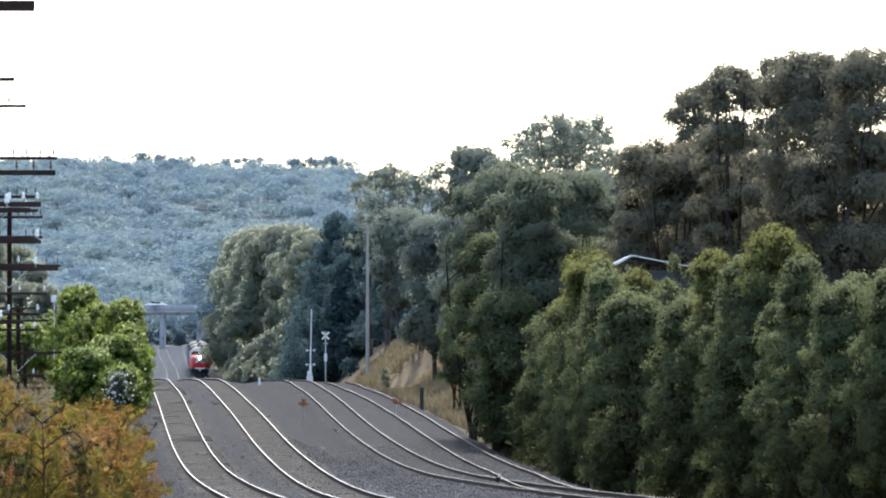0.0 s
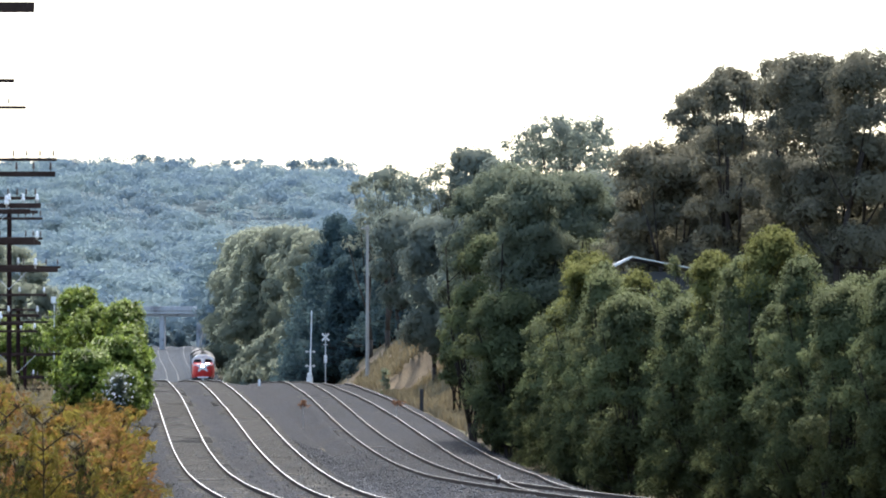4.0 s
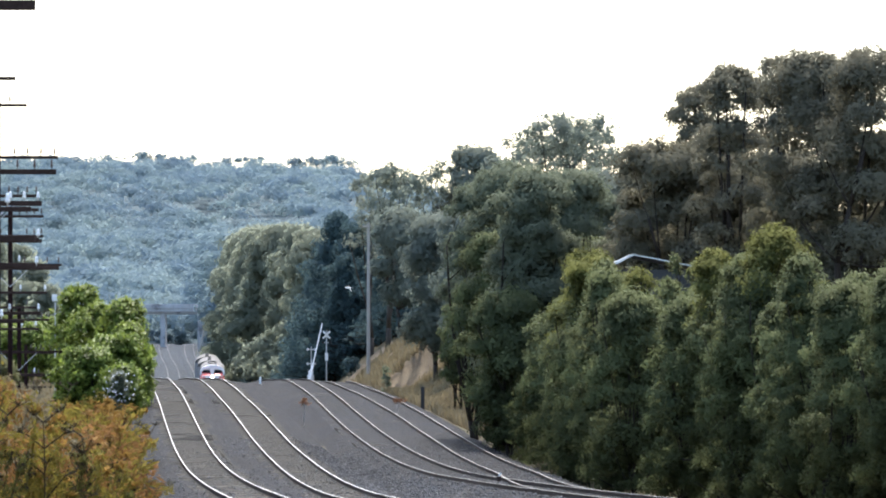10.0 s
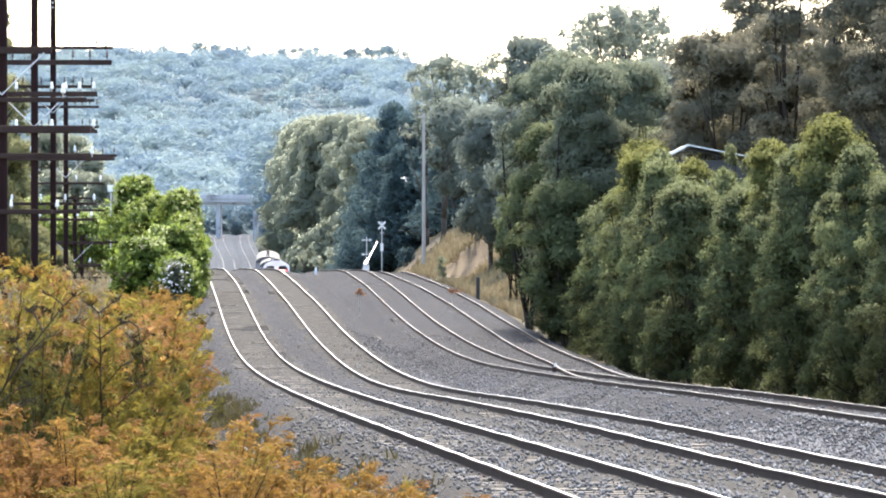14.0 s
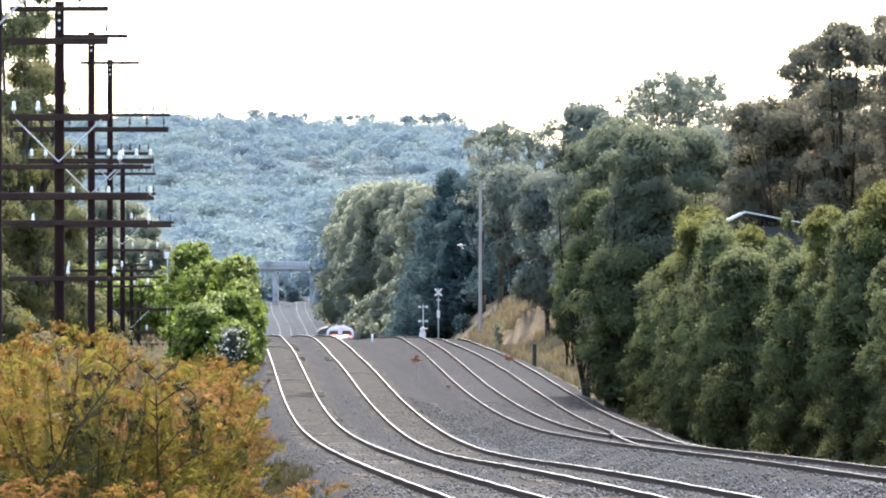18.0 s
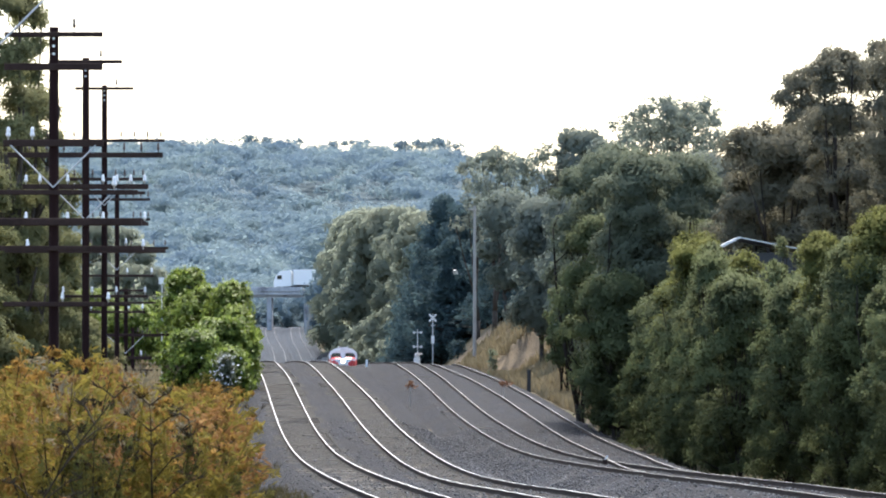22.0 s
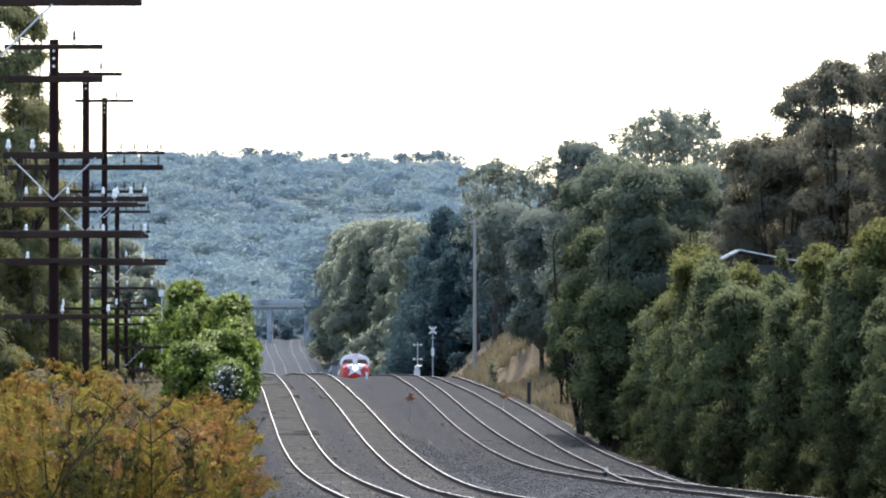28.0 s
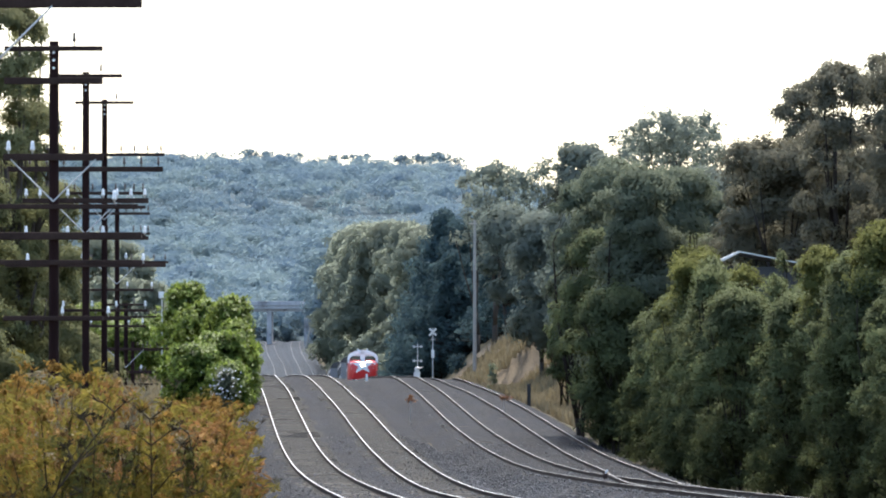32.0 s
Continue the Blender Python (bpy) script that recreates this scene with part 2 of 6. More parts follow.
def gravel(name, dark, light, dust):
    """Crushed stone: every stone its own grey, joints in relief, dusty and sooty patches drawn out along the line."""
    m, nt, p = shader(name)
    where = nt.nodes.new("ShaderNodeTexCoord").outputs["Object"]
    drawn = nt.nodes.new("ShaderNodeMapping")
    drawn.inputs["Scale"].default_value = (1, 0.16, 1)
    nt.links.new(where, drawn.inputs[0])
    stone, heap = put(nt, "ShaderNodeTexVoronoi", Scale=14.0), put(nt, "ShaderNodeTexVoronoi", Scale=6.0)
    area, stripe, soot = put(nt, "ShaderNodeTexNoise", Scale=0.55, Detail=5.0), put(nt, "ShaderNodeTexNoise", Scale=2.4, Detail=6.0, Roughness=0.75), put(nt, "ShaderNodeTexNoise", Scale=0.9, Detail=4.0)
    nt.links.new(where, stone.inputs["Vector"])
    for n in (heap, area, stripe, soot):
        nt.links.new(drawn.outputs[0], n.inputs["Vector"])
    split, split2 = nt.nodes.new("ShaderNodeSeparateColor"), nt.nodes.new("ShaderNodeSeparateColor")
    nt.links.new(stone.outputs["Color"], split.inputs[0]), nt.links.new(heap.outputs["Color"], split2.inputs[0])
    colour = blend(nt, blend(nt, 0.5, split.outputs[0], split2.outputs[0]), dark, light)
    colour = blend(nt, spread(nt, area.outputs[0], 0.44, 0.62), colour, dust)
    colour = blend(nt, spread(nt, stripe.outputs[0], 0.5, 0.85), colour, tuple(v * 1.9 for v in light))
    colour = blend(nt, spread(nt, soot.outputs[0], 0.46, 0.66), colour, tuple(v * 1.6 + 0.006 for v in dark))
    speck = nt.nodes.new("ShaderNodeMapRange")
    nt.links.new(blend(nt, 0.4, split.outputs[1], split2.outputs[1]), speck.inputs[0])
    speck.inputs[3].default_value, speck.inputs[4].default_value = 0.25, 1.75
    colour = scaled(nt, colour, speck.outputs[0])
    nt.links.new(colour, p.inputs["Base Color"])
    p.inputs["Roughness"].default_value, p.inputs["Specular IOR Level"].default_value = 0.92, 0.12
    b = put(nt, "ShaderNodeBump", Strength=0.9, Distance=0.05)
    nt.links.new(stone.outputs["Distance"], b.inputs["Height"])
    b.invert = True
    nt.links.new(b.outputs[0], p.inputs["Normal"])
    return m


BALLAST = gravel("fresh_ballast", (0.0015, 0.0015, 0.0021), (0.0092, 0.0112, 0.0173), (0.0032, 0.0039, 0.0058))
# bed beyond the crest: haze put into blue-grey stone colours
HAZY_BED = gravel("haze_blue_ballast", (0.0090, 0.0120, 0.0162), (0.0342, 0.0470, 0.0616), (0.0216, 0.0300, 0.0400))
DUSTY = gravel("dusty_ballast", (0.0045, 0.0039, 0.0027), (0.0208, 0.0188, 0.0137), (0.0166, 0.0148, 0.0107))
SOIL = surface("dry_grass_ground", (0.0418, 0.0327, 0.0167), (0.0722, 0.0585, 0.0304), 3.0, 0.25, rough=0.95, bump=0.8, stain=(0.0418, 0.0456, 0.0190), stain_size=6, deep=0.08)
BANK = surface("sandy_bank", (0.0874, 0.0646, 0.0418), (0.1520, 0.1178, 0.0745), 1.4, 0.2, rough=0.95, bump=0.8, stain=(0.0570, 0.0456, 0.0289), stain_size=2.0, deep=0.1)
# ground under the ridge woods, tinted with the same bluish haze
HAZY_FLOOR = surface("hazy_forest_floor", (0.0471, 0.0727, 0.0821), (0.0589, 0.0853, 0.0941), 12.0, 1.0, rough=0.95, bump=0.2)
RAIL = surface("rusty_rail_steel", (0.0304, 0.0213, 0.0167), (0.0570, 0.0403, 0.0312), 0.6, 0.05, rough=0.95, bump=0.2)
RAIL.node_tree.nodes["Principled BSDF"].inputs["Specular IOR Level"].default_value = 0.1
WORN = surface("worn_railhead", (0.16, 0.15, 0.14), (0.22, 0.21, 0.20), 0.8, 0.1, rough=0.45, metal=1.0, bump=0.03)
POLISHED = surface("polished_railhead", (0.46, 0.45, 0.44), (0.56, 0.55, 0.54), 0.8, 0.1, rough=0.38, metal=1.0, bump=0.03)
# rails past the crest: haze put into one pale grey
HAZY_STEEL = surface("hazy_steel", (0.1216, 0.1254, 0.1292), (0.1672, 0.1710, 0.1748), 0.8, 0.1, rough=0.9, bump=0.05)
STONE = foliage("ballast_stone", (0.0061, 0.0062, 0.0064), (0.1940, 0.1914, 0.1896), 0.0, tint=(0.0613, 0.0621, 0.0642), patch=0.5)
SLEEPER = surface("sleeper_timber", (0.0836, 0.0745, 0.0623), (0.1368, 0.1231, 0.1049), 0.4, 0.05, rough=0.95, bump=0.5)
POLE_WOOD = surface("creosoted_pole", (0.0134, 0.0061, 0.0061), (0.0267, 0.0128, 0.0115), 0.5, 0.04, rough=0.95, bump=0.5, stretch=(1, 1, 0.15))
ARM_WOOD = surface("weathered_crossarm", (0.0243, 0.0152, 0.0129), (0.0570, 0.0365, 0.0304), 0.5, 0.05, rough=0.9, bump=0.5)
GREY_POLE = surface("grey_weathered_pole", (0.2550, 0.2380, 0.2125), (0.3570, 0.3400, 0.3060), 0.5, 0.05, rough=0.85, bump=0.3, stretch=(1, 1, 0.2))
# insulators against the sky: their silhouette darkness is put into the colour
BACKLIT_BROWN = surface("backlit_porcelain", (0.05, 0.03, 0.025), (0.08, 0.05, 0.04), 0.05, 0.01, rough=0.3, bump=0.0)
CERAMIC = surface("white_porcelain", (0.80, 0.80, 0.78), (0.90, 0.90, 0.88), 0.05, 0.01, rough=0.2, bump=0.0)
GALVANISED = surface("galvanised_steel", (0.45, 0.46, 0.47), (0.55, 0.56, 0.57), 0.2, 0.03, rough=0.5, metal=0.7, bump=0.05)
WHITE_PAINT = surface("white_paint", (0.74, 0.74, 0.72), (0.82, 0.82, 0.80), 0.6, 0.05, rough=0.45, bump=0.03, stain=(0.6, 0.57, 0.52), stain_size=0.8)
ENAMEL = surface("bright_white_enamel", (0.92, 0.92, 0.91), (0.95, 0.95, 0.94), 0.6, 0.05, rough=0.2, bump=0.0)
RED_PAINT = surface("red_enamel", (0.58, 0.025, 0.025), (0.66, 0.035, 0.03), 0.8, 0.06, rough=0.3, bump=0.02, stain=(0.45, 0.03, 0.025), stain_size=1.0)
ROOF_GREY = surface("sooty_grey_roof", (0.0570, 0.0547, 0.0532), (0.0912, 0.0874, 0.0836), 0.8, 0.1, rough=0.85, bump=0.1, stain=(0.0836, 0.0760, 0.0722), stain_size=1.2)
FLANK = surface("dull_silver_flank", (0.2280, 0.2280, 0.2356), (0.3040, 0.3040, 0.3116), 0.8, 0.1, rough=0.6, bump=0.05, stain=(0.1672, 0.1596, 0.1520), stain_size=1.2)
DEAD_STALK = surface("dead_brown_stalk", (0.0304, 0.0213, 0.0114), (0.0570, 0.0418, 0.0213), 0.3, 0.03, rough=0.9, bump=0.2)
BLACK_IRON = surface("black_underframe", (0.018, 0.018, 0.018), (0.04, 0.036, 0.033), 0.4, 0.05, rough=0.7, bump=0.1)
GLASS = surface("dark_cab_glass", (0.015, 0.018, 0.02), (0.02, 0.024, 0.027), 0.5, 0.1, rough=0.08, bump=0.0)
CONCRETE = surface("bridge_concrete", (0.3566, 0.3618, 0.3721), (0.4824, 0.4824, 0.4925), 2.0, 0.2, rough=0.85, bump=0.2, stain=(0.1888, 0.1835, 0.1860), stain_size=2.5)
SHED_WALL = surface("dark_cladding", (0.0380, 0.0395, 0.0418), (0.0608, 0.0623, 0.0646), 1.5, 0.1, rough=0.8, bump=0.1)
ROOF_SHEET = surface("pale_metal_roof", (0.5320, 0.5396, 0.5472), (0.6080, 0.6156, 0.6232), 1.0, 0.1, rough=0.35, metal=0.3, bump=0.05)
BARK = surface("gum_bark", (0.0380, 0.0319, 0.0266), (0.0874, 0.0737, 0.0623), 0.7, 0.06, rough=0.9, bump=0.5, stretch=(1, 1, 0.3))
DARK_BARK = surface("dark_bark", (0.0190, 0.0152, 0.0122), (0.0380, 0.0304, 0.0243), 0.5, 0.06, rough=0.95, bump=0.6, stretch=(1, 1, 0.3))
TYRE = surface("tyre_rubber", (0.02, 0.02, 0.02), (0.035, 0.035, 0.035), 0.2, 0.02, rough=0.85, bump=0.1)
HEADLIGHT = lamp_glow("headlight_glow", (1.0, 0.93, 0.85), 9.0)
RED_LENS = lamp_glow("red_lens", (0.8, 0.03, 0.02), 0.4)
GUM = foliage("gum_leaves", (0.0971, 0.1169, 0.0828), (0.1456, 0.1677, 0.1080), 0.42, tint=(0.1379, 0.1456, 0.0989))
GUM_BROWN = foliage("brownish_gum_leaves", (0.1003, 0.0964, 0.0682), (0.1505, 0.1425, 0.0983), 0.38, tint=(0.1454, 0.1385, 0.0953))
# mid-distance gums: haze is put into paler, greyer leaf colours
GUM_MID = foliage("haze_grey_gum_leaves", (0.1456, 0.1752, 0.1493), (0.1894, 0.2179, 0.1747), 0.55, tint=(0.1925, 0.1987, 0.1570))
# farther gums: more haze put into the leaf colours
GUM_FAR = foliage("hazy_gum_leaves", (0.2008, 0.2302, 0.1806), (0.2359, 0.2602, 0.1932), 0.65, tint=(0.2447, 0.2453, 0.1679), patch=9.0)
# tops of some young gums: sunlight put into yellow-green leaf colours
SUNLIT_TOP = foliage("sunlit_top_leaves", (0.0489, 0.0587, 0.0252), (0.1573, 0.1643, 0.0462), 0.42, tint=(0.1328, 0.1328, 0.0420), patch=2.0)
# gums behind the poles: sunlight put into lighter, yellower leaf colours
GUM_SUNLIT = foliage("sunlit_gum_leaves", (0.0874, 0.0950, 0.0438), (0.1758, 0.1805, 0.0808), 0.42, tint=(0.1805, 0.1710, 0.0855), patch=3.0)
YOUNG = foliage("young_gum_leaves", (0.0478, 0.0596, 0.0374), (0.1215, 0.1427, 0.0599), 0.34, tint=(0.1150, 0.1246, 0.0599), patch=2.5)
BRIGHT = foliage("bright_green_leaves", (0.0256, 0.0525, 0.0110), (0.2022, 0.2675, 0.0528), 0.45, tint=(0.2112, 0.2438, 0.0495), patch=1.6, rough=0.5, gloss=0.1, vary=(-0.1, 1.0))
PINE = foliage("pine_needles", (0.0523, 0.0856, 0.0920), (0.0676, 0.1054, 0.1085), 0.45, tint=(0.0625, 0.0975, 0.0961))
# ridge crowns: aerial haze put into both blue-green leaf colours
WOODS_LEAF = canopy("hazy_canopy", (0.1361, 0.1988, 0.2537), (0.2487, 0.3170, 0.3044), 13.0)
STRAW = foliage("dry_straw", (0.1292, 0.1026, 0.0570), (0.2584, 0.2128, 0.1292), 0.25, tint=(0.2280, 0.1900, 0.1140), patch=2.0)
FENNEL = foliage("golden_fennel", (0.1246, 0.0699, 0.0177), (0.2868, 0.1634, 0.0414), 0.35, tint=(0.2244, 0.1558, 0.0443), patch=0.6)
FENNEL_GREEN = foliage("green_fennel", (0.0921, 0.0798, 0.0155), (0.2260, 0.1804, 0.0388), 0.38, tint=(0.2260, 0.1690, 0.0428), patch=0.6)
FENNEL_RUST = foliage("rust_brown_fennel", (0.1221, 0.0616, 0.0210), (0.2824, 0.1469, 0.0548), 0.35, tint=(0.2595, 0.1322, 0.0484), patch=0.6)
FENNEL_DARK = foliage("dark_green_fennel", (0.0408, 0.0432, 0.0135), (0.1292, 0.1248, 0.0360), 0.3, tint=(0.1190, 0.0960, 0.0330), patch=0.6)
WEEDS = foliage("brown_green_weeds", (0.0228, 0.0228, 0.0106), (0.0646, 0.0593, 0.0258), 0.3, tint=(0.0836, 0.0646, 0.0304), patch=1.0)
RUSSET = foliage("russet_umbels", (0.1343, 0.0742, 0.0269), (0.2544, 0.1520, 0.0565), 0.35, tint=(0.2332, 0.1414, 0.0530), patch=0.5)


# ---- building helpers ----
def mesh_of(name, verts, faces, material, slots=None):
    me = bpy.data.meshes.new(name)
    me.from_pydata([tuple(v) for v in verts], [], [tuple(f) for f in faces])
    for m in (material if isinstance(material, (list, tuple)) else [material]):
        me.materials.append(m)
    if slots is not None:
        me.polygons.foreach_set("material_index", np.asarray(slots, np.int32))
    me.update()
    return me


def quads_mesh(name, quads, material):
    """A mesh from an array of leaves, n x corners x 3; with a second array, its n normals shade the leaves as rounded masses."""
    soft = None
    if isinstance(quads, tuple):
        quads, soft = quads
    n, c = quads.shape[:2]
    me = bpy.data.meshes.new(name)
    me.vertices.add(c * n), me.loops.add(c * n), me.polygons.add(n)
    me.vertices.foreach_set("co", np.asarray(quads, np.float32).ravel())
    me.loops.foreach_set("vertex_index", np.arange(c * n, dtype=np.int32))
    me.polygons.foreach_set("loop_start", np.arange(0, c * n, c, dtype=np.int32))
    me.materials.append(material)
    me.update(calc_edges=True)
    if soft is not None:
        me.attributes.new("custom_normal", "FLOAT_VECTOR", "POINT").data.foreach_set("vector", np.repeat(soft, c, axis=0).astype(np.float32).ravel())
        me.update()
    return me


def empty(name, m=None):
    ob = new(name)
    ob.empty_display_size = 0.2
    if m is not None:
        ob.matrix_basis = m
    return ob


def part_of(name, mesh, parent, label="", m=None):
    ob = new(name, mesh)
    ob.parent = parent
    if m is not None:
        ob.matrix_basis = m
    return tagged(ob, label)


def part(name, bm, material, parent, label="", m=None, smooth_faces=False):
    me = bpy.data.meshes.new(name)
    bmesh.ops.recalc_face_normals(bm, faces=bm.faces)
    if smooth_faces:
        for f in bm.faces:
            f.smooth = True
    bm.to_mesh(me)
    bm.free()
    me.materials.append(material)
    return part_of(name, me, parent, label, m)


def box(bm, x0, x1, y0, y1, z0, z1, bevel=0.0):
    made = bmesh.ops.create_cube(bm, size=1.0, matrix=Matrix.LocRotScale(((x0 + x1) / 2, (y0 + y1) / 2, (z0 + z1) / 2), None, (x1 - x0, y1 - y0, z1 - z0)))
    if bevel:
        edges = list({ed for v in made["verts"] for ed in v.link_edges})
        bmesh.ops.bevel(bm, geom=edges, offset=bevel, segments=1, affect="EDGES")
    return bm


def boxed(*size, bevel=0.0):
    return box(bmesh.new(), *size, bevel=bevel)


def rod(bm, start, end, r0, r1=None, sides=10):
    start, end = Vector(start), Vector(end)
    way = end - start
    m = Matrix.Translation((start + end) / 2) @ way.to_track_quat("Z", "Y").to_matrix().to_4x4()
    bmesh.ops.create_cone(bm, cap_ends=True, segments=sides, radius1=r0, radius2=r0 if r1 is None else r1, depth=way.length, matrix=m)
    return bm


def rodded(*given, **more):
    return rod(bmesh.new(), *given, **more)


def lathe(bm, rings, sides=10, m=None):
    """A turned shape from (radius, height) rings."""
    rows = [[bm.verts.new((r * math.cos(2 * math.pi * i / sides), r * math.sin(2 * math.pi * i / sides), z)) for i in range(sides)] for r, z in rings]
    for one, two in zip(rows, rows[1:]):
        for i in range(sides):
            bm.faces.new((one[i], one[(i + 1) % sides], two[(i + 1) % sides], two[i]))
    bm.faces.new(rows[0][::-1]), bm.faces.new(rows[-1])
    if m is not None:
        bmesh.ops.transform(bm, matrix=m, verts=[v for row in rows for v in row])
    return bm


def sweep(bm, ring, places):
    """A cross-section (x, z) carried along places (x, y, z, heading) and capped."""
    rows = []
    for x, y, z, h in places:
        c, s = math.cos(h), math.sin(h)
        rows.append([bm.verts.new((x + u * c, y - u * s, z + w)) for u, w in ring])
    n = len(ring)
    for one, two in zip(rows, rows[1:]):
        for i in range(n):
            bm.faces.new((one[i], one[(i + 1) % n], two[(i + 1) % n], two[i]))
    bm.faces.new(rows[0]), bm.faces.new(rows[-1][::-1])
    return bm


# ---- ground: one sheet from behind the tripod to the far side of the ridge ----
def build_ground():
    lanes = np.concatenate([-np.geomspace(2600, 12, 46), np.arange(-11, 32, 0.9), np.geomspace(33, 2600, 46)])
    ys = np.concatenate([np.arange(-60, 480, 4.0), np.arange(480, 1100, 10.0), np.geomspace(1100, 4900, 90)])
    verts, faces, slots = [], [], []
    for y in ys:
        x = float(xb(min(max(y, -60), 1500))) + lanes
        z = ground_height(x, np.full_like(x, y))
        verts.extend(zip(x, np.full_like(x, y), z))
    n = len(lanes)
    for j in range(len(ys) - 1):
        y = (ys[j] + ys[j + 1]) / 2
        for i in range(n - 1):
            faces.append((j * n + i, j * n + i + 1, (j + 1) * n + i + 1, (j + 1) * n + i))
            x = float(xb(min(max(y, -60), 1500))) + lanes[i]
            east = x - (float(xd(y)) if y < 410 else float(xc(y))) - 3.4
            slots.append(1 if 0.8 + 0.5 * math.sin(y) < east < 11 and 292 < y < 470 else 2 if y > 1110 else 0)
    me = mesh_of("ground", verts, faces, [SOIL, BANK, HAZY_FLOOR], slots)
    me.polygons.foreach_set("use_smooth", np.ones(len(faces), bool))
    tagged(new("ground", me), "dry grassy land with a sandy cutting bank and a far ridge", "ground", kind="structure")


def build_bed():
    ys = np.concatenate([np.arange(20, 470, 2.5), np.arange(470, 1500, 8.0)])
    steps = np.linspace(0, 1, 70)
    verts, faces, slots = [], [], []
    for y in ys:
        left = float(xa(y)) - 3.9
        right = (float(xd(y)) if 150 < y < 410 else float(xc(y))) + 3.7
        x = left + (right - left) * steps
        yy = np.full_like(x, y)
        z = bed_height(x, yy) + 0.03 * ripple(x, yy, 0.8, 4) + 0.03 * ripple(x, yy, 2.7, 1)
        verts.extend(zip(x, yy, z))
    n = len(steps)
    for j in range(len(ys) - 1):
        for i in range(n - 1):
            faces.append((j * n + i, j * n + i + 1, (j + 1) * n + i + 1, (j + 1) * n + i))
            x, y = verts[j * n + i][0], verts[j * n + i][1]
            near = min(abs(x - float(f(y))) for f in (xa, xb))
            # the third slot has the haze of the dip in its colour
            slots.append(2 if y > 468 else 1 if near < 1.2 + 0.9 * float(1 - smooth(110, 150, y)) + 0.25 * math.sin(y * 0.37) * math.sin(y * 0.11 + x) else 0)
    me = mesh_of("ballast_bed", verts, faces, [BALLAST, DUSTY, HAZY_BED], slots)
    me.polygons.foreach_set("use_smooth", np.ones(len(faces), bool))
    tagged(new("ballast_bed", me), "grey crushed-stone ballast bed under the tracks", "ballast", kind="structure")


# ---- tracks ----
WEB = [(-0.07, -0.17), (0.07, -0.17), (0.07, -0.155), (0.012, -0.135), (0.012, -0.045), (0.036, -0.035), (0.036, -0.008), (-0.036, -0.008), (-0.036, -0.035), (-0.012, -0.045), (-0.012, -0.135), (-0.07, -0.155)]
HEAD = [(-0.014, -0.0078), (0.014, -0.0078), (0.0135, -0.002), (0.011, 0.0), (-0.011, 0.0), (-0.0135, -0.002)]


def build_track(label, fx, fz, y0, y1, bury=0.185, top=None):
    thing = tagged(empty("railway_track"), label, "railway track", group="railway tracks")
    ys = list(np.arange(y0, min(y1, 470) + 0.1, 3.0)) + list(np.arange(480, y1, 10.0))
    for side in (-0.8, 0.8):
        places = []
        for y in ys:
            h = math.atan2(float(fx(y + 1) - fx(y - 1)), 2)
            places.append((float(fx(y)) + side * math.cos(h), y - side * math.sin(h), float(fz(y)) + 0.006 * math.sin(y * 0.9 + side), h))
        near = [p for p in places if p[1] < 478]
        rail = part("rail", sweep(bmesh.new(), WEB, near), RAIL, thing)
        part("railhead", sweep(bmesh.new(), HEAD, near), top or POLISHED, rail, "polished running surface")
        # the far stretch takes the haze-grey steel, head and web alike
        if len(near) < len(places):
            rail = part("rail", sweep(bmesh.new(), WEB, places[len(near) - 1:]), HAZY_STEEL, thing, "rail in the dip with haze in its pale grey")
            part("railhead", sweep(bmesh.new(), HEAD, places[len(near) - 1:]), HAZY_STEEL, rail, "running surface with haze in its grey")
    rng = np.random.default_rng(5)
    corner = np.array([(x, y, z) for z in (-0.13, 0.0) for y in (-0.115, 0.115) for x in (-1.3, 1.3)])
    sides = [(0, 1, 5, 4), (2, 6, 7, 3), (0, 4, 6, 2), (1, 3, 7, 5), (4, 5, 7, 6)]
    shared, verts, faces = mesh_of("sleeper", corner, sides, SLEEPER), [], []
    for y in np.arange(y0, min(y1, 470), 0.68):
        h = math.atan2(float(fx(y + 1) - fx(y - 1)), 2) + rng.normal(0, 0.01)
        m = Matrix.Translation((float(fx(y)), y, float(fz(y)) - bury + 0.012 * math.sin(y * 0.21) + rng.normal(0, 0.008))) @ Matrix.Rotation(-h, 4, "Z")
        if 72 < y < 272:
            part_of("sleeper", shared, thing, "", m)
        else:
            k = len(verts)
            verts += [m @ Vector(v) for v in corner]
            faces += [tuple(k + i for i in f) for f in sides]
    tagged(part_of("sleeper_rest", mesh_of("sleeper_rest", verts, faces, SLEEPER), thing, "dusty sleepers bedded in ballast"), kind="stuff")


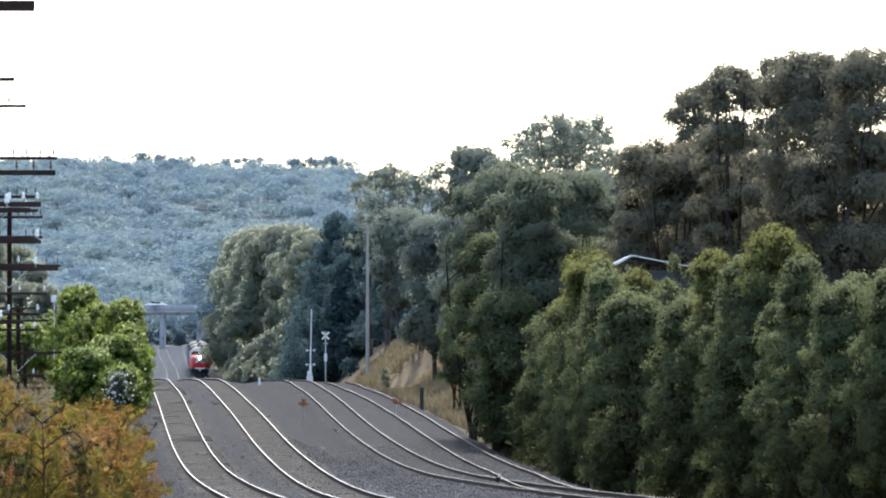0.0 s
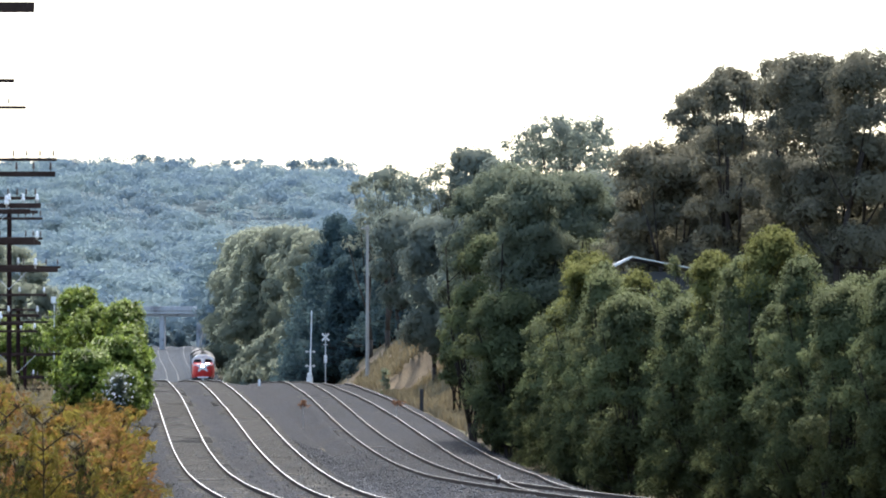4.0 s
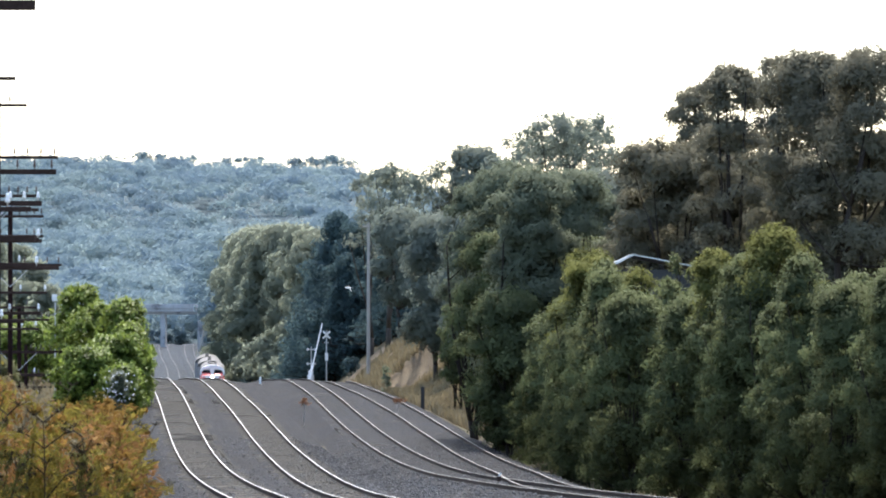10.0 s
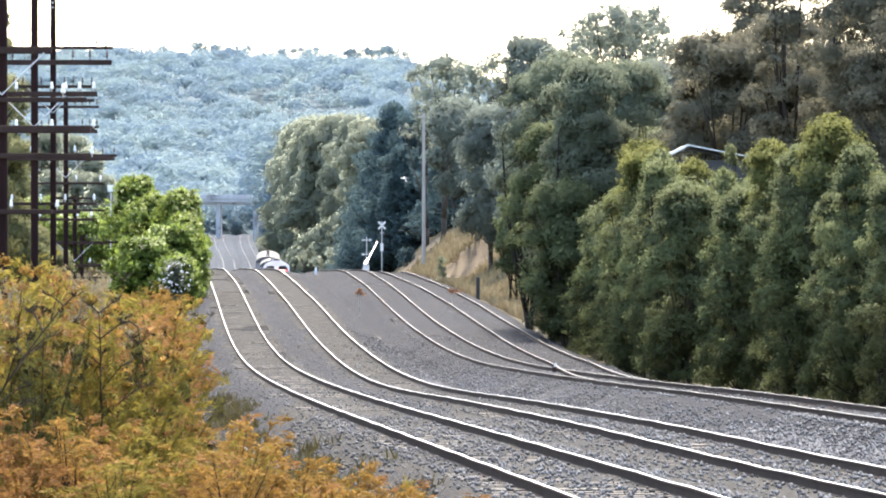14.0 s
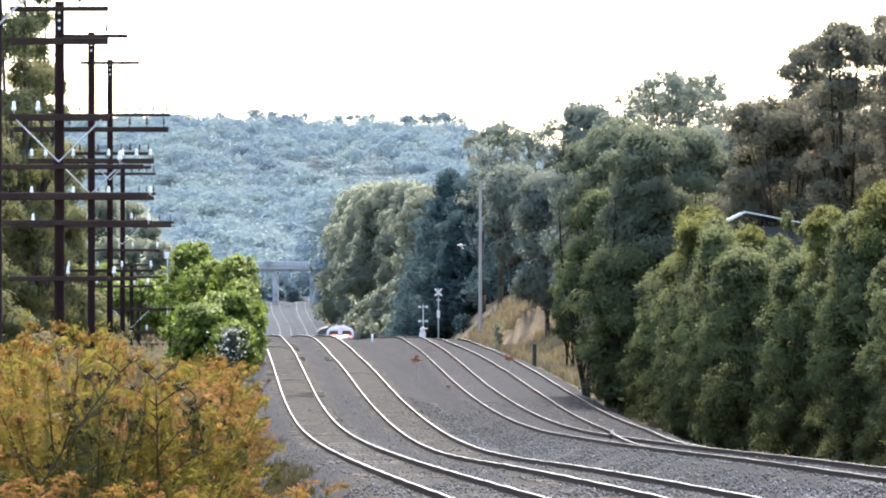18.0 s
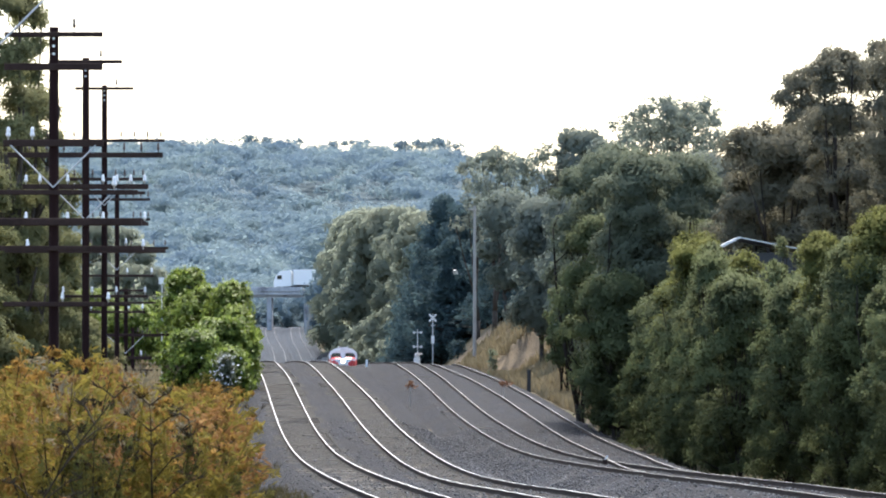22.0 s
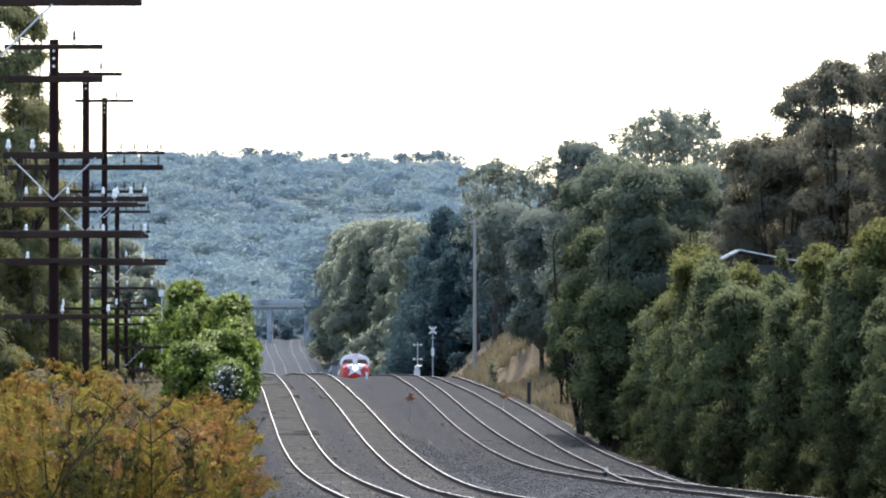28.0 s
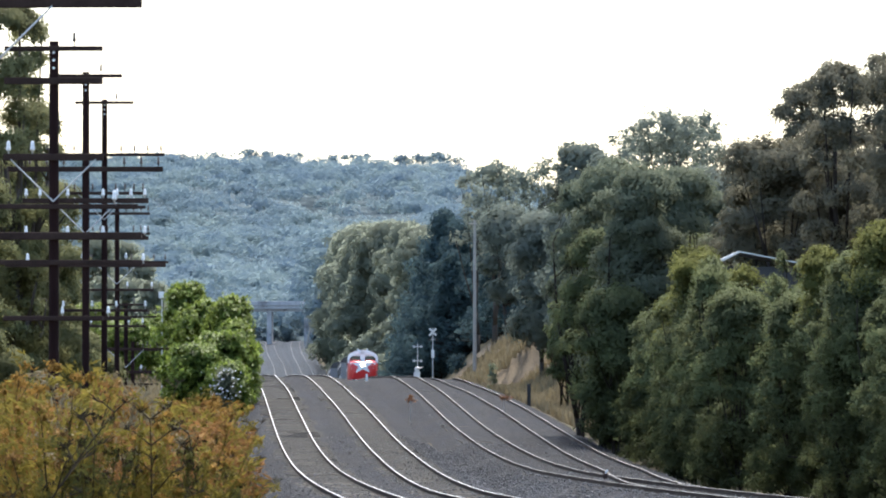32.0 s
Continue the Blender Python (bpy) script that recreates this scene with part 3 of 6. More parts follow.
# ---- plants ----
def leaf_quads(rng, centres, radii, leaf, cover=0.7, flat=0.8, facing=1.0, skin=0.35, droop=0.0, lift=0.0, bulk=None, crown=None, rise=0.9, calm=1.0, upper=False, lump=0.45):
    """Leaf sprays on the skins of clumps; each faces roughly outwards, so that every clump shades as a rounded mass."""
    centres, radii = np.asarray(centres, float), np.asarray(radii, float)
    count = max(int(cover * (4 * np.pi * radii**2).sum() / (0.6 * leaf**2)), 30)
    weight = radii**2 / (radii**2).sum()
    pick = rng.choice(len(centres), count, p=weight)
    way = rng.normal(size=(count, 3))
    if upper:
        way[:, 2] = np.abs(way[:, 2])
    way /= np.linalg.norm(way, axis=1)[:, None]
    depth = 1 - skin * calm * rng.random(count) ** 1.5 + 0.10 * calm * rng.normal(size=count)
    reach = radii[pick] * depth
    wave = centres[pick] / radii[pick][:, None] + way * 2.2
    reach = reach * (1 + 0.16 * np.sin(wave[:, 0] * 2.3 + wave[:, 1] * 1.1) + 0.14 * np.sin(wave[:, 2] * 2.9 - wave[:, 0] * 1.7))
    at = centres[pick] + way * reach[:, None] * np.array((1, 1, flat)) + rng.normal(size=(count, 3)) * (leaf * 0.35)
    normal = way * facing + rng.normal(size=(count, 3)) * (0.25 if isinstance(lift, tuple) else 0.4) * calm + np.array(lift if isinstance(lift, tuple) else (0, 0, lift))
    soft = way * 0.6 + rng.normal(size=(count, 3)) * 0.16 + np.array(lift if isinstance(lift, tuple) else (0, 0, lift + 0.1))
    if bulk is not None:
        normal = normal + np.asarray(bulk, float)[pick] * 0.9
        soft = way * 0.35 + np.asarray(bulk, float)[pick] * lump + np.asarray(crown, float)[pick] * rise + rng.normal(size=(count, 3)) * (0.16 * calm)
    normal /= np.linalg.norm(normal, axis=1)[:, None]
    soft /= np.linalg.norm(soft, axis=1)[:, None]
    along = np.cross(normal, rng.normal(size=(count, 3)))
    along[:, 2] -= droop
    along /= np.linalg.norm(along, axis=1)[:, None] + 1e-9
    across = np.cross(normal, along)
    across /= np.linalg.norm(across, axis=1)[:, None] + 1e-9
    long = leaf * (0.55 + 0.9 * rng.random(count))[:, None]
    wide = long * (0.35 + 0.35 * rng.random(count))[:, None]
    skew = along * (long * rng.normal(0, 0.15, (count, 1)))
    return np.stack([at - across * wide / 2 - along * long / 2, at + along * long / 2 + skew, at + across * wide / 2 - along * long / 2], axis=1), soft


def envelope(shape, h):
    """How wide a crown is, of its greatest width, at the height h of 0 (its foot) to 1 (its top)."""
    if shape == "dome":
        return np.sin(np.pi * np.clip(0.12 + 0.80 * h, 0, 1)) ** 0.6
    if shape == "tower":
        return (1 - h**3.0) ** 0.65 * (0.72 + 0.28 * np.sin(np.pi * h))
    return np.sqrt(np.clip(1 - (h * 1.15 - 0.18) ** 2, 0.02, 1))


def grown_tree(name, seed, x, y, height, width, far, material, bark, label, group, shape="dome", foot=0.3, clump=0.26, clumps=11, puffs=13, leaf=None, cover=0.7,
               trunk=0.014, stems=1, category="tree", flat=0.8, lean=0.0, open_crown=1.0, rise=0.9, calm=1.0, tips=None, lump=0.45, sink=0.2):
    """A tree grown to its own height and width: bent trunk, limbs to the leaf clumps, and the clumps themselves."""
    rng = np.random.default_rng(seed)
    z = float(ground_height(x, y)) - sink
    thing = tagged(empty(name, pose(x, y, z)), label, category, group)
    leaf = leaf or (0.00066 if far < 310 else 0.00078) * far
    size = min(width, height)
    centres, radii, bulk, crown = [], [], [], []
    for k in range(clumps):
        h = (k + 0.2 + 0.8 * rng.random()) / clumps
        wide = width / 2 * float(envelope(shape, h))
        r = min(size * clump * (0.75 + 0.5 * rng.random()), wide * 0.85 + 0.2)
        a = k * 2.39996 + rng.normal(0, 0.4)
        reach = max(wide - r, 0) * (rng.random() ** 0.35)
        mass = np.array((reach * math.cos(a) + lean * h * height, reach * math.sin(a), min(height * (foot + (1 - foot) * h), height - r * flat)))
        outward = np.array((mass[0] * 2 / width, mass[1] * 2 / width, 2.2 * (h - 0.42)))
        for _ in range(int(puffs * 1.5)):
            way = rng.normal(size=3)
            way[2] = abs(way[2]) * 0.9 - 0.25 + 0.2 * rng.random()
            way /= np.linalg.norm(way)
            s = r * (0.2 + 0.26 * rng.random()) * open_crown
            centres.append(mass + way * (r - s * 0.8) * np.array((1, 1, flat))), radii.append(s), bulk.append(way), crown.append(outward)
    bm = bmesh.new()
    for s in range(stems):
        p, way = Vector((rng.normal(0, 0.25) * (stems > 1), rng.normal(0, 0.25) * (stems > 1), -0.3)), Vector((rng.normal(0, 0.07), rng.normal(0, 0.07), 1))
        n, r0 = 6, (height * trunk + 0.03) / (1 + 0.35 * (stems - 1))
        joints = []
        for k in range(n):
            q = p + way.normalized() * (height * 0.8 / n)
            rod(bm, p, q, r0 * (1 - k / n * 0.8), r0 * (1 - (k + 1) / n * 0.8), sides=7)
            p = q
            joints.append((p.copy(), r0 * (1 - (k + 1) / n * 0.8)))
            way += Vector((rng.normal(0, 0.12) + lean * 0.3 - 0.5 * p.x / width, rng.normal(0, 0.12) - 0.5 * p.y / width, 0))
        for c in centres[s::puffs * 2 + 1]:
            c = Vector(c)
            below = [j for j in joints if j[0].z < c.z + 0.1] or joints[:1]
            j, r = below[int(rng.integers(len(below)))] if c.z > joints[0][0].z else joints[0]
            mid = j.lerp(c, 0.5) + Vector((0, 0, -0.05 * (c - j).length))
            rod(bm, j, mid, r * 0.55, r * 0.38, sides=5), rod(bm, mid, c, r * 0.38, r * 0.15 + 0.005, sides=5)
    part("trunk", bm, bark, thing, smooth_faces=True)
    quads, soft = leaf_quads(rng, centres, radii, leaf, cover, 0.8, 0.8, 0.6, 0.0, 0.15, bulk, crown, rise, calm, False, lump)
    if tips:
        # leaves near the top, lower on the west side, get the sunlight colour
        is_lit = quads[:, 0, 2] + rng.normal(0, 0.05 * height, len(quads)) > height * (0.80 + 0.16 * (quads[:, 0, 0] * 2 / width) ** 2 * np.sign(quads[:, 0, 0]))
        part_of("new_growth", quads_mesh("new_growth", (quads[is_lit], soft[is_lit]), tips), thing, "crown top with sunlight put into its yellow-green colour")
        quads, soft = quads[~is_lit], soft[~is_lit]
    part_of("crown", quads_mesh("crown", (quads, soft), material), thing)
    return thing


def pine_tree(seed, x, y, height, width, far, label, group):
    rng = np.random.default_rng(seed)
    thing = tagged(empty("pine_tree", pose(x, y, float(ground_height(x, y)) - 0.2)), label, "tree", group)
    bm = bmesh.new()
    rod(bm, (0, 0, -0.4), (0, 0, height * 0.95), height * 0.02, 0.04, sides=7)
    centres, radii = [], []
    for j in range(15):
        for k in range(7 if j < 11 else 4):
            h = min((j + 0.2 + 1.2 * rng.random()) / 15.6, 0.985)
            reach = width / 2 * (1 - h**1.2) ** 0.9 * (0.55 + 0.6 * rng.random())
            a = rng.random() * 6.28
            tip = Vector((reach * math.cos(a), reach * math.sin(a), height * h + reach * 0.10))
            rod(bm, (0, 0, height * h), tip, 0.05, 0.02, sides=4)
            for w in (0.5, 0.95):
                centres.append((tip.x * w, tip.y * w, height * h + (tip.z - height * h) * w)), radii.append(0.07 * height * (1.25 - 0.45 * w) * (0.8 + 0.5 * rng.random()))
    part("trunk", bm, DARK_BARK, thing, smooth_faces=True)
    part_of("crown", quads_mesh("pine_crown", leaf_quads(rng, centres, radii, 0.00066 * far, 0.7, 0.75, calm=0.3), PINE), thing)
    return thing


def from_sight(bearing, top, far, wide):
    """Ground place, height and width of a tree whose top's bearing and drop, distance and angular width are known."""
    at = sight(bearing, top, far)
    return at.x, at.y, max(at.z - float(ground_height(at.x, at.y)) + 0.2, 1.2), wide * far / F


build_ground()
build_bed()
build_track("straight main track with polished rails in grey ballast", xa, za, 22, 1500, 0.158)
build_track("main track with shining rails rising to the crest", xb, zb, 22, 1500, 0.172)
build_track("third track with dark-sided rails carrying the train", xc, zc, 22, 1500, top=WORN)
build_track("siding track that joins the third track at a turnout", xd, zd, 170, 409, top=WORN)


# ---- woods ----
L_G, L_Y, L_F = "tall grey-green gum tree with a loose open crown", "dense young gum tree with leaves almost to the ground", "olive gum tree standing beyond the level crossing"


def build_woods():
    seed = 100
    tall = [  # bearing, top, distance, width, foot of the crown
        (556, -490, 262, 170, 0.5), (645, -505, 272, 200, 0.4), (705, -515, 255, 240, 0.4), (810, -520, 250, 250, 0.4), (440, -360, 268, 230, 0.4), (900, -500, 255, 240, 0.4),
        (500, -450, 280, 150, 0.5), (420, -335, 275, 160, 0.35), (540, -380, 275, 200, 0.3), (570, -330, 270, 230, 0.3), (680, -330, 265, 240, 0.25), (800, -330, 260, 250, 0.25), (620, -220, 285, 260, 0.15), (760, -200, 280, 260, 0.15),
        (500, -230, 300, 200, 0.2), (890, -250, 275, 240, 0.15),
    ]
    for b, top, far, wide, foot in tall:
        seed += 1
        x, y, h, w = from_sight(b, top, far, wide)
        grown_tree("gum_tree", seed, x, y, h, w * 1.25, far, GUM_BROWN, DARK_BARK, L_G, "gum trees", "dome", foot * 0.6, 0.22, 20, 12, flat=0.75, rise=0.35)
    middle = [
        (268, -402, 430, 200, 0.68), (222, -362, 440, 130, 0.62), (312, -380, 435, 130, 0.65), (348, -340, 438, 100, 0.6), (190, -335, 445, 100, 0.55), (110, -345, 470, 130, 0.45), (150, -320, 460, 110, 0.4), (55, -315, 470, 120, 0.5), (0, -300, 472, 120, 0.55),
        (-45, -312, 462, 120, 0.55), (-75, -295, 475, 110, 0.55), (330, -300, 400, 150, 0.3), (385, -290, 385, 160, 0.3), (420, -220, 400, 150, 0.2), (340, -220, 395, 150, 0.2),
        (180, -270, 400, 150, 0.3), (-20, -230, 455, 110, 0.3), (40, -220, 400, 130, 0.2), (100, -230, 390, 130, 0.2), (92, -120, 385, 90, 0.12),
        (300, -200, 330, 150, 0.2), (380, -150, 340, 150, 0.15), (460, -140, 350, 150, 0.15), (250, -230, 420, 160, 0.2),
    ]
    for b, top, far, wide, foot in middle:
        seed += 1
        x, y, h, w = from_sight(b, top, far, wide)
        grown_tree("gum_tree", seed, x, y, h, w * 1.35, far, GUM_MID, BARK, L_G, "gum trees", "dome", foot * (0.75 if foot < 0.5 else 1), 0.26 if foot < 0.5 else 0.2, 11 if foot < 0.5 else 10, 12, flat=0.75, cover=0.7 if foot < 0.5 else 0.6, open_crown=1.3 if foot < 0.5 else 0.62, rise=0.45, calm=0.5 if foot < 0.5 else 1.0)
    for b, top, far, wide, foot in [(118, -278, 290, 130, 0.4), (165, -310, 285, 160, 0.4), (215, -300, 275, 150, 0.4), (275, -300, 282, 150, 0.4), (325, -270, 290, 120, 0.35), (150, -190, 280, 150, 0.25),
                                    (80, -62, 352, 66, 0.3), (124, -50, 336, 62, 0.24), (152, -30, 318, 62, 0.2), (220, -200, 275, 180, 0.2), (310, -180, 285, 150, 0.2), (165, -90, 272, 150, 0.1), (160, -110, 300, 100, 0.15)]:
        seed += 1
        x, y, h, w = from_sight(b, top, far, wide)
        grown_tree("gum_tree", seed, x, y, h, w * 1.5, far, YOUNG if top > -195 else GUM, DARK_BARK, "dark green spreading gum tree with slender stems", "gum trees", "dome", foot, 0.24, 16, 13, stems=2, flat=0.62, rise=0.4)
    beyond = [(-668, -140, 600, 70), (-700, -165, 610, 90), (-748, -180, 600, 110), (-648, -92, 560, 75), (-690, -100, 570, 90), (-735, -100, 575, 90),
              (-235, -197, 740, 130), (-200, -195, 690, 110), (-262, -193, 790, 120), (-392, -165, 900, 90), (-368, -182, 880, 105), (-345, -194, 850, 120), (-182, -192, 670, 100), (-330, -190, 860, 130), (-270, -195, 820, 130), (-215, -200, 760, 120), (-385, -165, 900, 110), (-300, -130, 800, 130), (-240, -120, 740, 130), (-175, -180, 660, 110),
              (-195, -120, 690, 120), (-350, -80, 830, 120), (-280, -50, 740, 120), (-205, -30, 660, 110), (-250, 0, 690, 100), (-330, -10, 790, 90), (-225, 35, 640, 80), (-290, 30, 720, 70),
              (-375, -20, 900, 60), (-365, 10, 960, 40), (-358, -125, 1045, 62), (-340, -100, 1035, 80), (-362, -60, 1030, 60), (-368, 0, 1030, 55), (-540, 0, 1250, 90), (-470, -40, 1250, 80), (-600, -20, 1250, 100), (-420, -30, 1220, 70), (-680, -30, 1200, 110)]
    for b, top, far, wide in beyond:
        seed += 1
        x, y, h, w = from_sight(b, top, far, wide)
        w *= 1.5
        if abs(x - float(xb(y))) < 9 and y < 1180:
            x = float(xc(y)) + 9
            h = max(EYE.z - top * far / F - float(ground_height(x, y)), 1.2)
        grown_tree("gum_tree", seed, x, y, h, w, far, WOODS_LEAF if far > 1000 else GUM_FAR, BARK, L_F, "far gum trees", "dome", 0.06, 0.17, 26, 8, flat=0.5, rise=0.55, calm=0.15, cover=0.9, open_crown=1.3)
    for k in range(4, 16):
        seed += 1
        y = 500 + 32 * k
        x = float(xc(y)) + 5.5 + 3.5 * (k % 3)
        grown_tree("shrub", seed, x, y, 3.0 + 1.6 * ((k * 7) % 5) / 4, 4.5, y, GUM if k % 2 else PINE, DARK_BARK, "dark scrubby bush at the edge of the far line", "line-side shrubs", "bush", 0.03, 0.3, 7, 9, category="shrub", trunk=0.012)
    for b, top, far, wide in [(-48, 44, 400, 24), (-112, 34, 466, 60)]:
        seed += 1
        x, y, h, w = from_sight(b, top, far, wide)
        grown_tree("shrub", seed, x, y, min(h, 2.2), w, far, PINE if far > 450 else GUM, DARK_BARK, "dull green shrub on the sandy bank", "bank shrubs", "bush", 0.03, 0.3, 7, 9, category="shrub", trunk=0.012)
    for b, top, far, wide in [(-135, -214, 512, 190), (-105, -202, 505, 160), (-175, -110, 530, 130), (-75, -160, 500, 140), (-140, -80, 508, 170), (-205, -20, 590, 80), (-100, -40, 500, 130), (-160, -10, 560, 90), (-60, -60, 490, 110), (-35, -190, 482, 130), (5, -180, 470, 120), (40, -140, 452, 110), (-118, -140, 502, 150)]:
        seed += 1
        x, y, h, w = from_sight(b, top, far, wide)
        pine_tree(seed, x, y, h, w * 1.3, far, "dark blue-green pine tree with drooping boughs", "pines")
    young = [(256, -156, 236, 150), (165, -75, 254, 150), (132, -45, 284, 115), (338, -122, 230, 110), (395, -108, 238, 105), (448, -92, 236, 105), (500, -76, 232, 110), (345, -80, 226, 140), (535, -125, 200, 110), (425, -45, 206, 150), (535, -140, 188, 130), (640, -182, 173, 210), (248, -140, 234, 130),
             (580, -100, 180, 120), (715, -85, 167, 130), (785, -98, 160, 150), (880, -120, 154, 200), 
             (205, -95, 242, 130), (140, -45, 262, 110), (300, -115, 222, 130), (385, -75, 204, 150), (480, -60, 190, 150), (585, -130, 174, 150), (690, -130, 162, 160), (770, -90, 155, 170), (860, -110, 150, 180), (950, -100, 147, 190),
             (462, -130, 250, 46), (496, -122, 248, 44), (524, -112, 246, 60), (310, -20, 230, 120), (225, -60, 244, 120), (660, -60, 168, 140)]
    for b, top, far, wide in young:
        seed += 1
        x, y, h, w = from_sight(b, top, far, wide)
        limit = float(xd(y)) + 2.5 + 0.36 * w
        x = max(x, limit)
        grown_tree("young_gum_tree", seed, x, y, h * 1.05, w * 1.5, far, YOUNG, DARK_BARK, L_Y, "young gum trees", "tower" if seed % 2 else "bush", 0.07 if seed % 3 else 0.03, 0.22, 26, 9, flat=0.9, trunk=0.008, stems=2, leaf=0.00056 * far, rise=1.25, calm=1.5, lump=0.25, tips=SUNLIT_TOP if b in (256, 248, 640, 535, 395, 205, 715) else None)
    for b, top, far, wide in [(-515, -74, 330, 90), (-555, -66, 334, 110), (-505, -30, 328, 75), (-592, -98, 345, 90), (-640, -40, 470, 90), (-525, -10, 326, 110), (-580, 10, 324, 120), (-650, 0, 478, 90), (-690, -5, 486, 80), (-515, 45, 322, 80), (-735, 10, 480, 80), (-690, -30, 420, 110), (-760, -60, 430, 130)]:
        seed += 1
        x, y, h, w = from_sight(b, top, far, wide)
        grown_tree("bushy_tree", seed, x, y, h, w * 1.45, far, BRIGHT, DARK_BARK, "bright green bushy tree beside the line", "bright bushes", "dome", 0.02, 0.2, 40, 12, trunk=0.012, leaf=0.24, flat=1.1, cover=1.0, open_crown=0.7, rise=0.7, calm=1.8, lump=0.1)
    for b, top, far, wide, foot in [(-905, -600, 240, 240, 0.25), (-868, -560, 246, 160, 0.3), (-850, -420, 250, 170, 0.25), (-838, -280, 255, 170, 0.2), (-826, -150, 256, 160, 0.1), (-800, -30, 262, 150, 0.05), (-880, -330, 248, 170, 0.2), (-1010, -600, 225, 220, 0.25), (-880, -470, 255, 150, 0.3), (-960, -300, 230, 190, 0.15), (-890, -170, 240, 150, 0.1), (-980, -100, 222, 180, 0.05),
                                    (-800, -245, 330, 70, 0.5), (-830, -60, 280, 110, 0.1), (-770, -10, 300, 90, 0.05), (-910, 20, 228, 140, 0.03), (-730, 30, 310, 80, 0.03), (-790, 0, 420, 130, 0.05), (-700, 10, 440, 130, 0.05), (-860, -20, 400, 140, 0.05)]:
        seed += 1
        x, y, h, w = from_sight(b, top, far, wide)
        grown_tree("gum_tree", seed, x, y, h, w, far, GUM_SUNLIT, BARK, "tall leafy gum tree behind the telegraph poles", "gum trees", "dome", foot, 0.26, 13, 13)


def build_ridge_woods():
    """The wooded ridge: thousands of flat-topped crowns, nobody could count them."""
    rng = np.random.default_rng(77)
    centres, radii = [], []
    n = 3700
    y = 1120 + 1150 * rng.random(n) ** 0.85
    x = (rng.random(n) * 0.145 - 0.118) * y
    keep = (y > 1180) | (np.abs(x - xb(y)) > 12)
    x, y = x[keep], y[keep]
    n = len(x)
    z = ground_height(x, y)
    r = 2.7 + 3.0 * rng.random(n) ** 1.3
    tall = 4.2 + 2.8 * rng.random(n) + 1.4 * ripple(x, y, 14, 2) - 3.2 * smooth(2020, 2120, y)
    turn = rng.random(n) * 6.28
    for far, down, size in ((0, 0, 1), (0.8, 0.2, 0.7)):
        centres.append(np.stack([x + far * r * np.cos(turn), y + far * r * np.sin(turn), z + tall - down * r], axis=1)), radii.append(r * size)
    # the tall stand just past the bridge
    rise = rng.random(70)
    b, far = -405 + 22 * (1 - rise) + 85 * rng.random(70) ** 0.8, 1185 + 30 * rng.random(70)
    top = np.interp(b, [-405, -370, -320], [-140, -172, -182])
    centres.append(np.stack([b * far / F, far, EYE.z - top * rise * far / F], axis=1)), radii.append(2.2 + 1.4 * rng.random(70))
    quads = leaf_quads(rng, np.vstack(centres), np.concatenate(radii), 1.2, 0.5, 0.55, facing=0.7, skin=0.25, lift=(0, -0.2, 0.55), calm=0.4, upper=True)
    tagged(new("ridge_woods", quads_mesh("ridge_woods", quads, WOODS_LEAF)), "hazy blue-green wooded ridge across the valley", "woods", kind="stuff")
    spare = [(-640, -318), (-610, -312), (-540, -322), (-480, -328), (-450, -322), (-405, -320), (-330, -316), (-290, -318), (-210, -316), (-175, -318), (-140, -322), (-110, -312)]
    for k, (b, top) in enumerate(spare):
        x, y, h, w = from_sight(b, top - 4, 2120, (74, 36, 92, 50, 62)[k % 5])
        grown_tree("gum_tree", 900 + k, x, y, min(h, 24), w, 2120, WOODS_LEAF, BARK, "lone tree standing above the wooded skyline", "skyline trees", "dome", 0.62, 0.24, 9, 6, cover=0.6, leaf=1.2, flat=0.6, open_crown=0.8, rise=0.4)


build_woods()
build_ridge_woods()


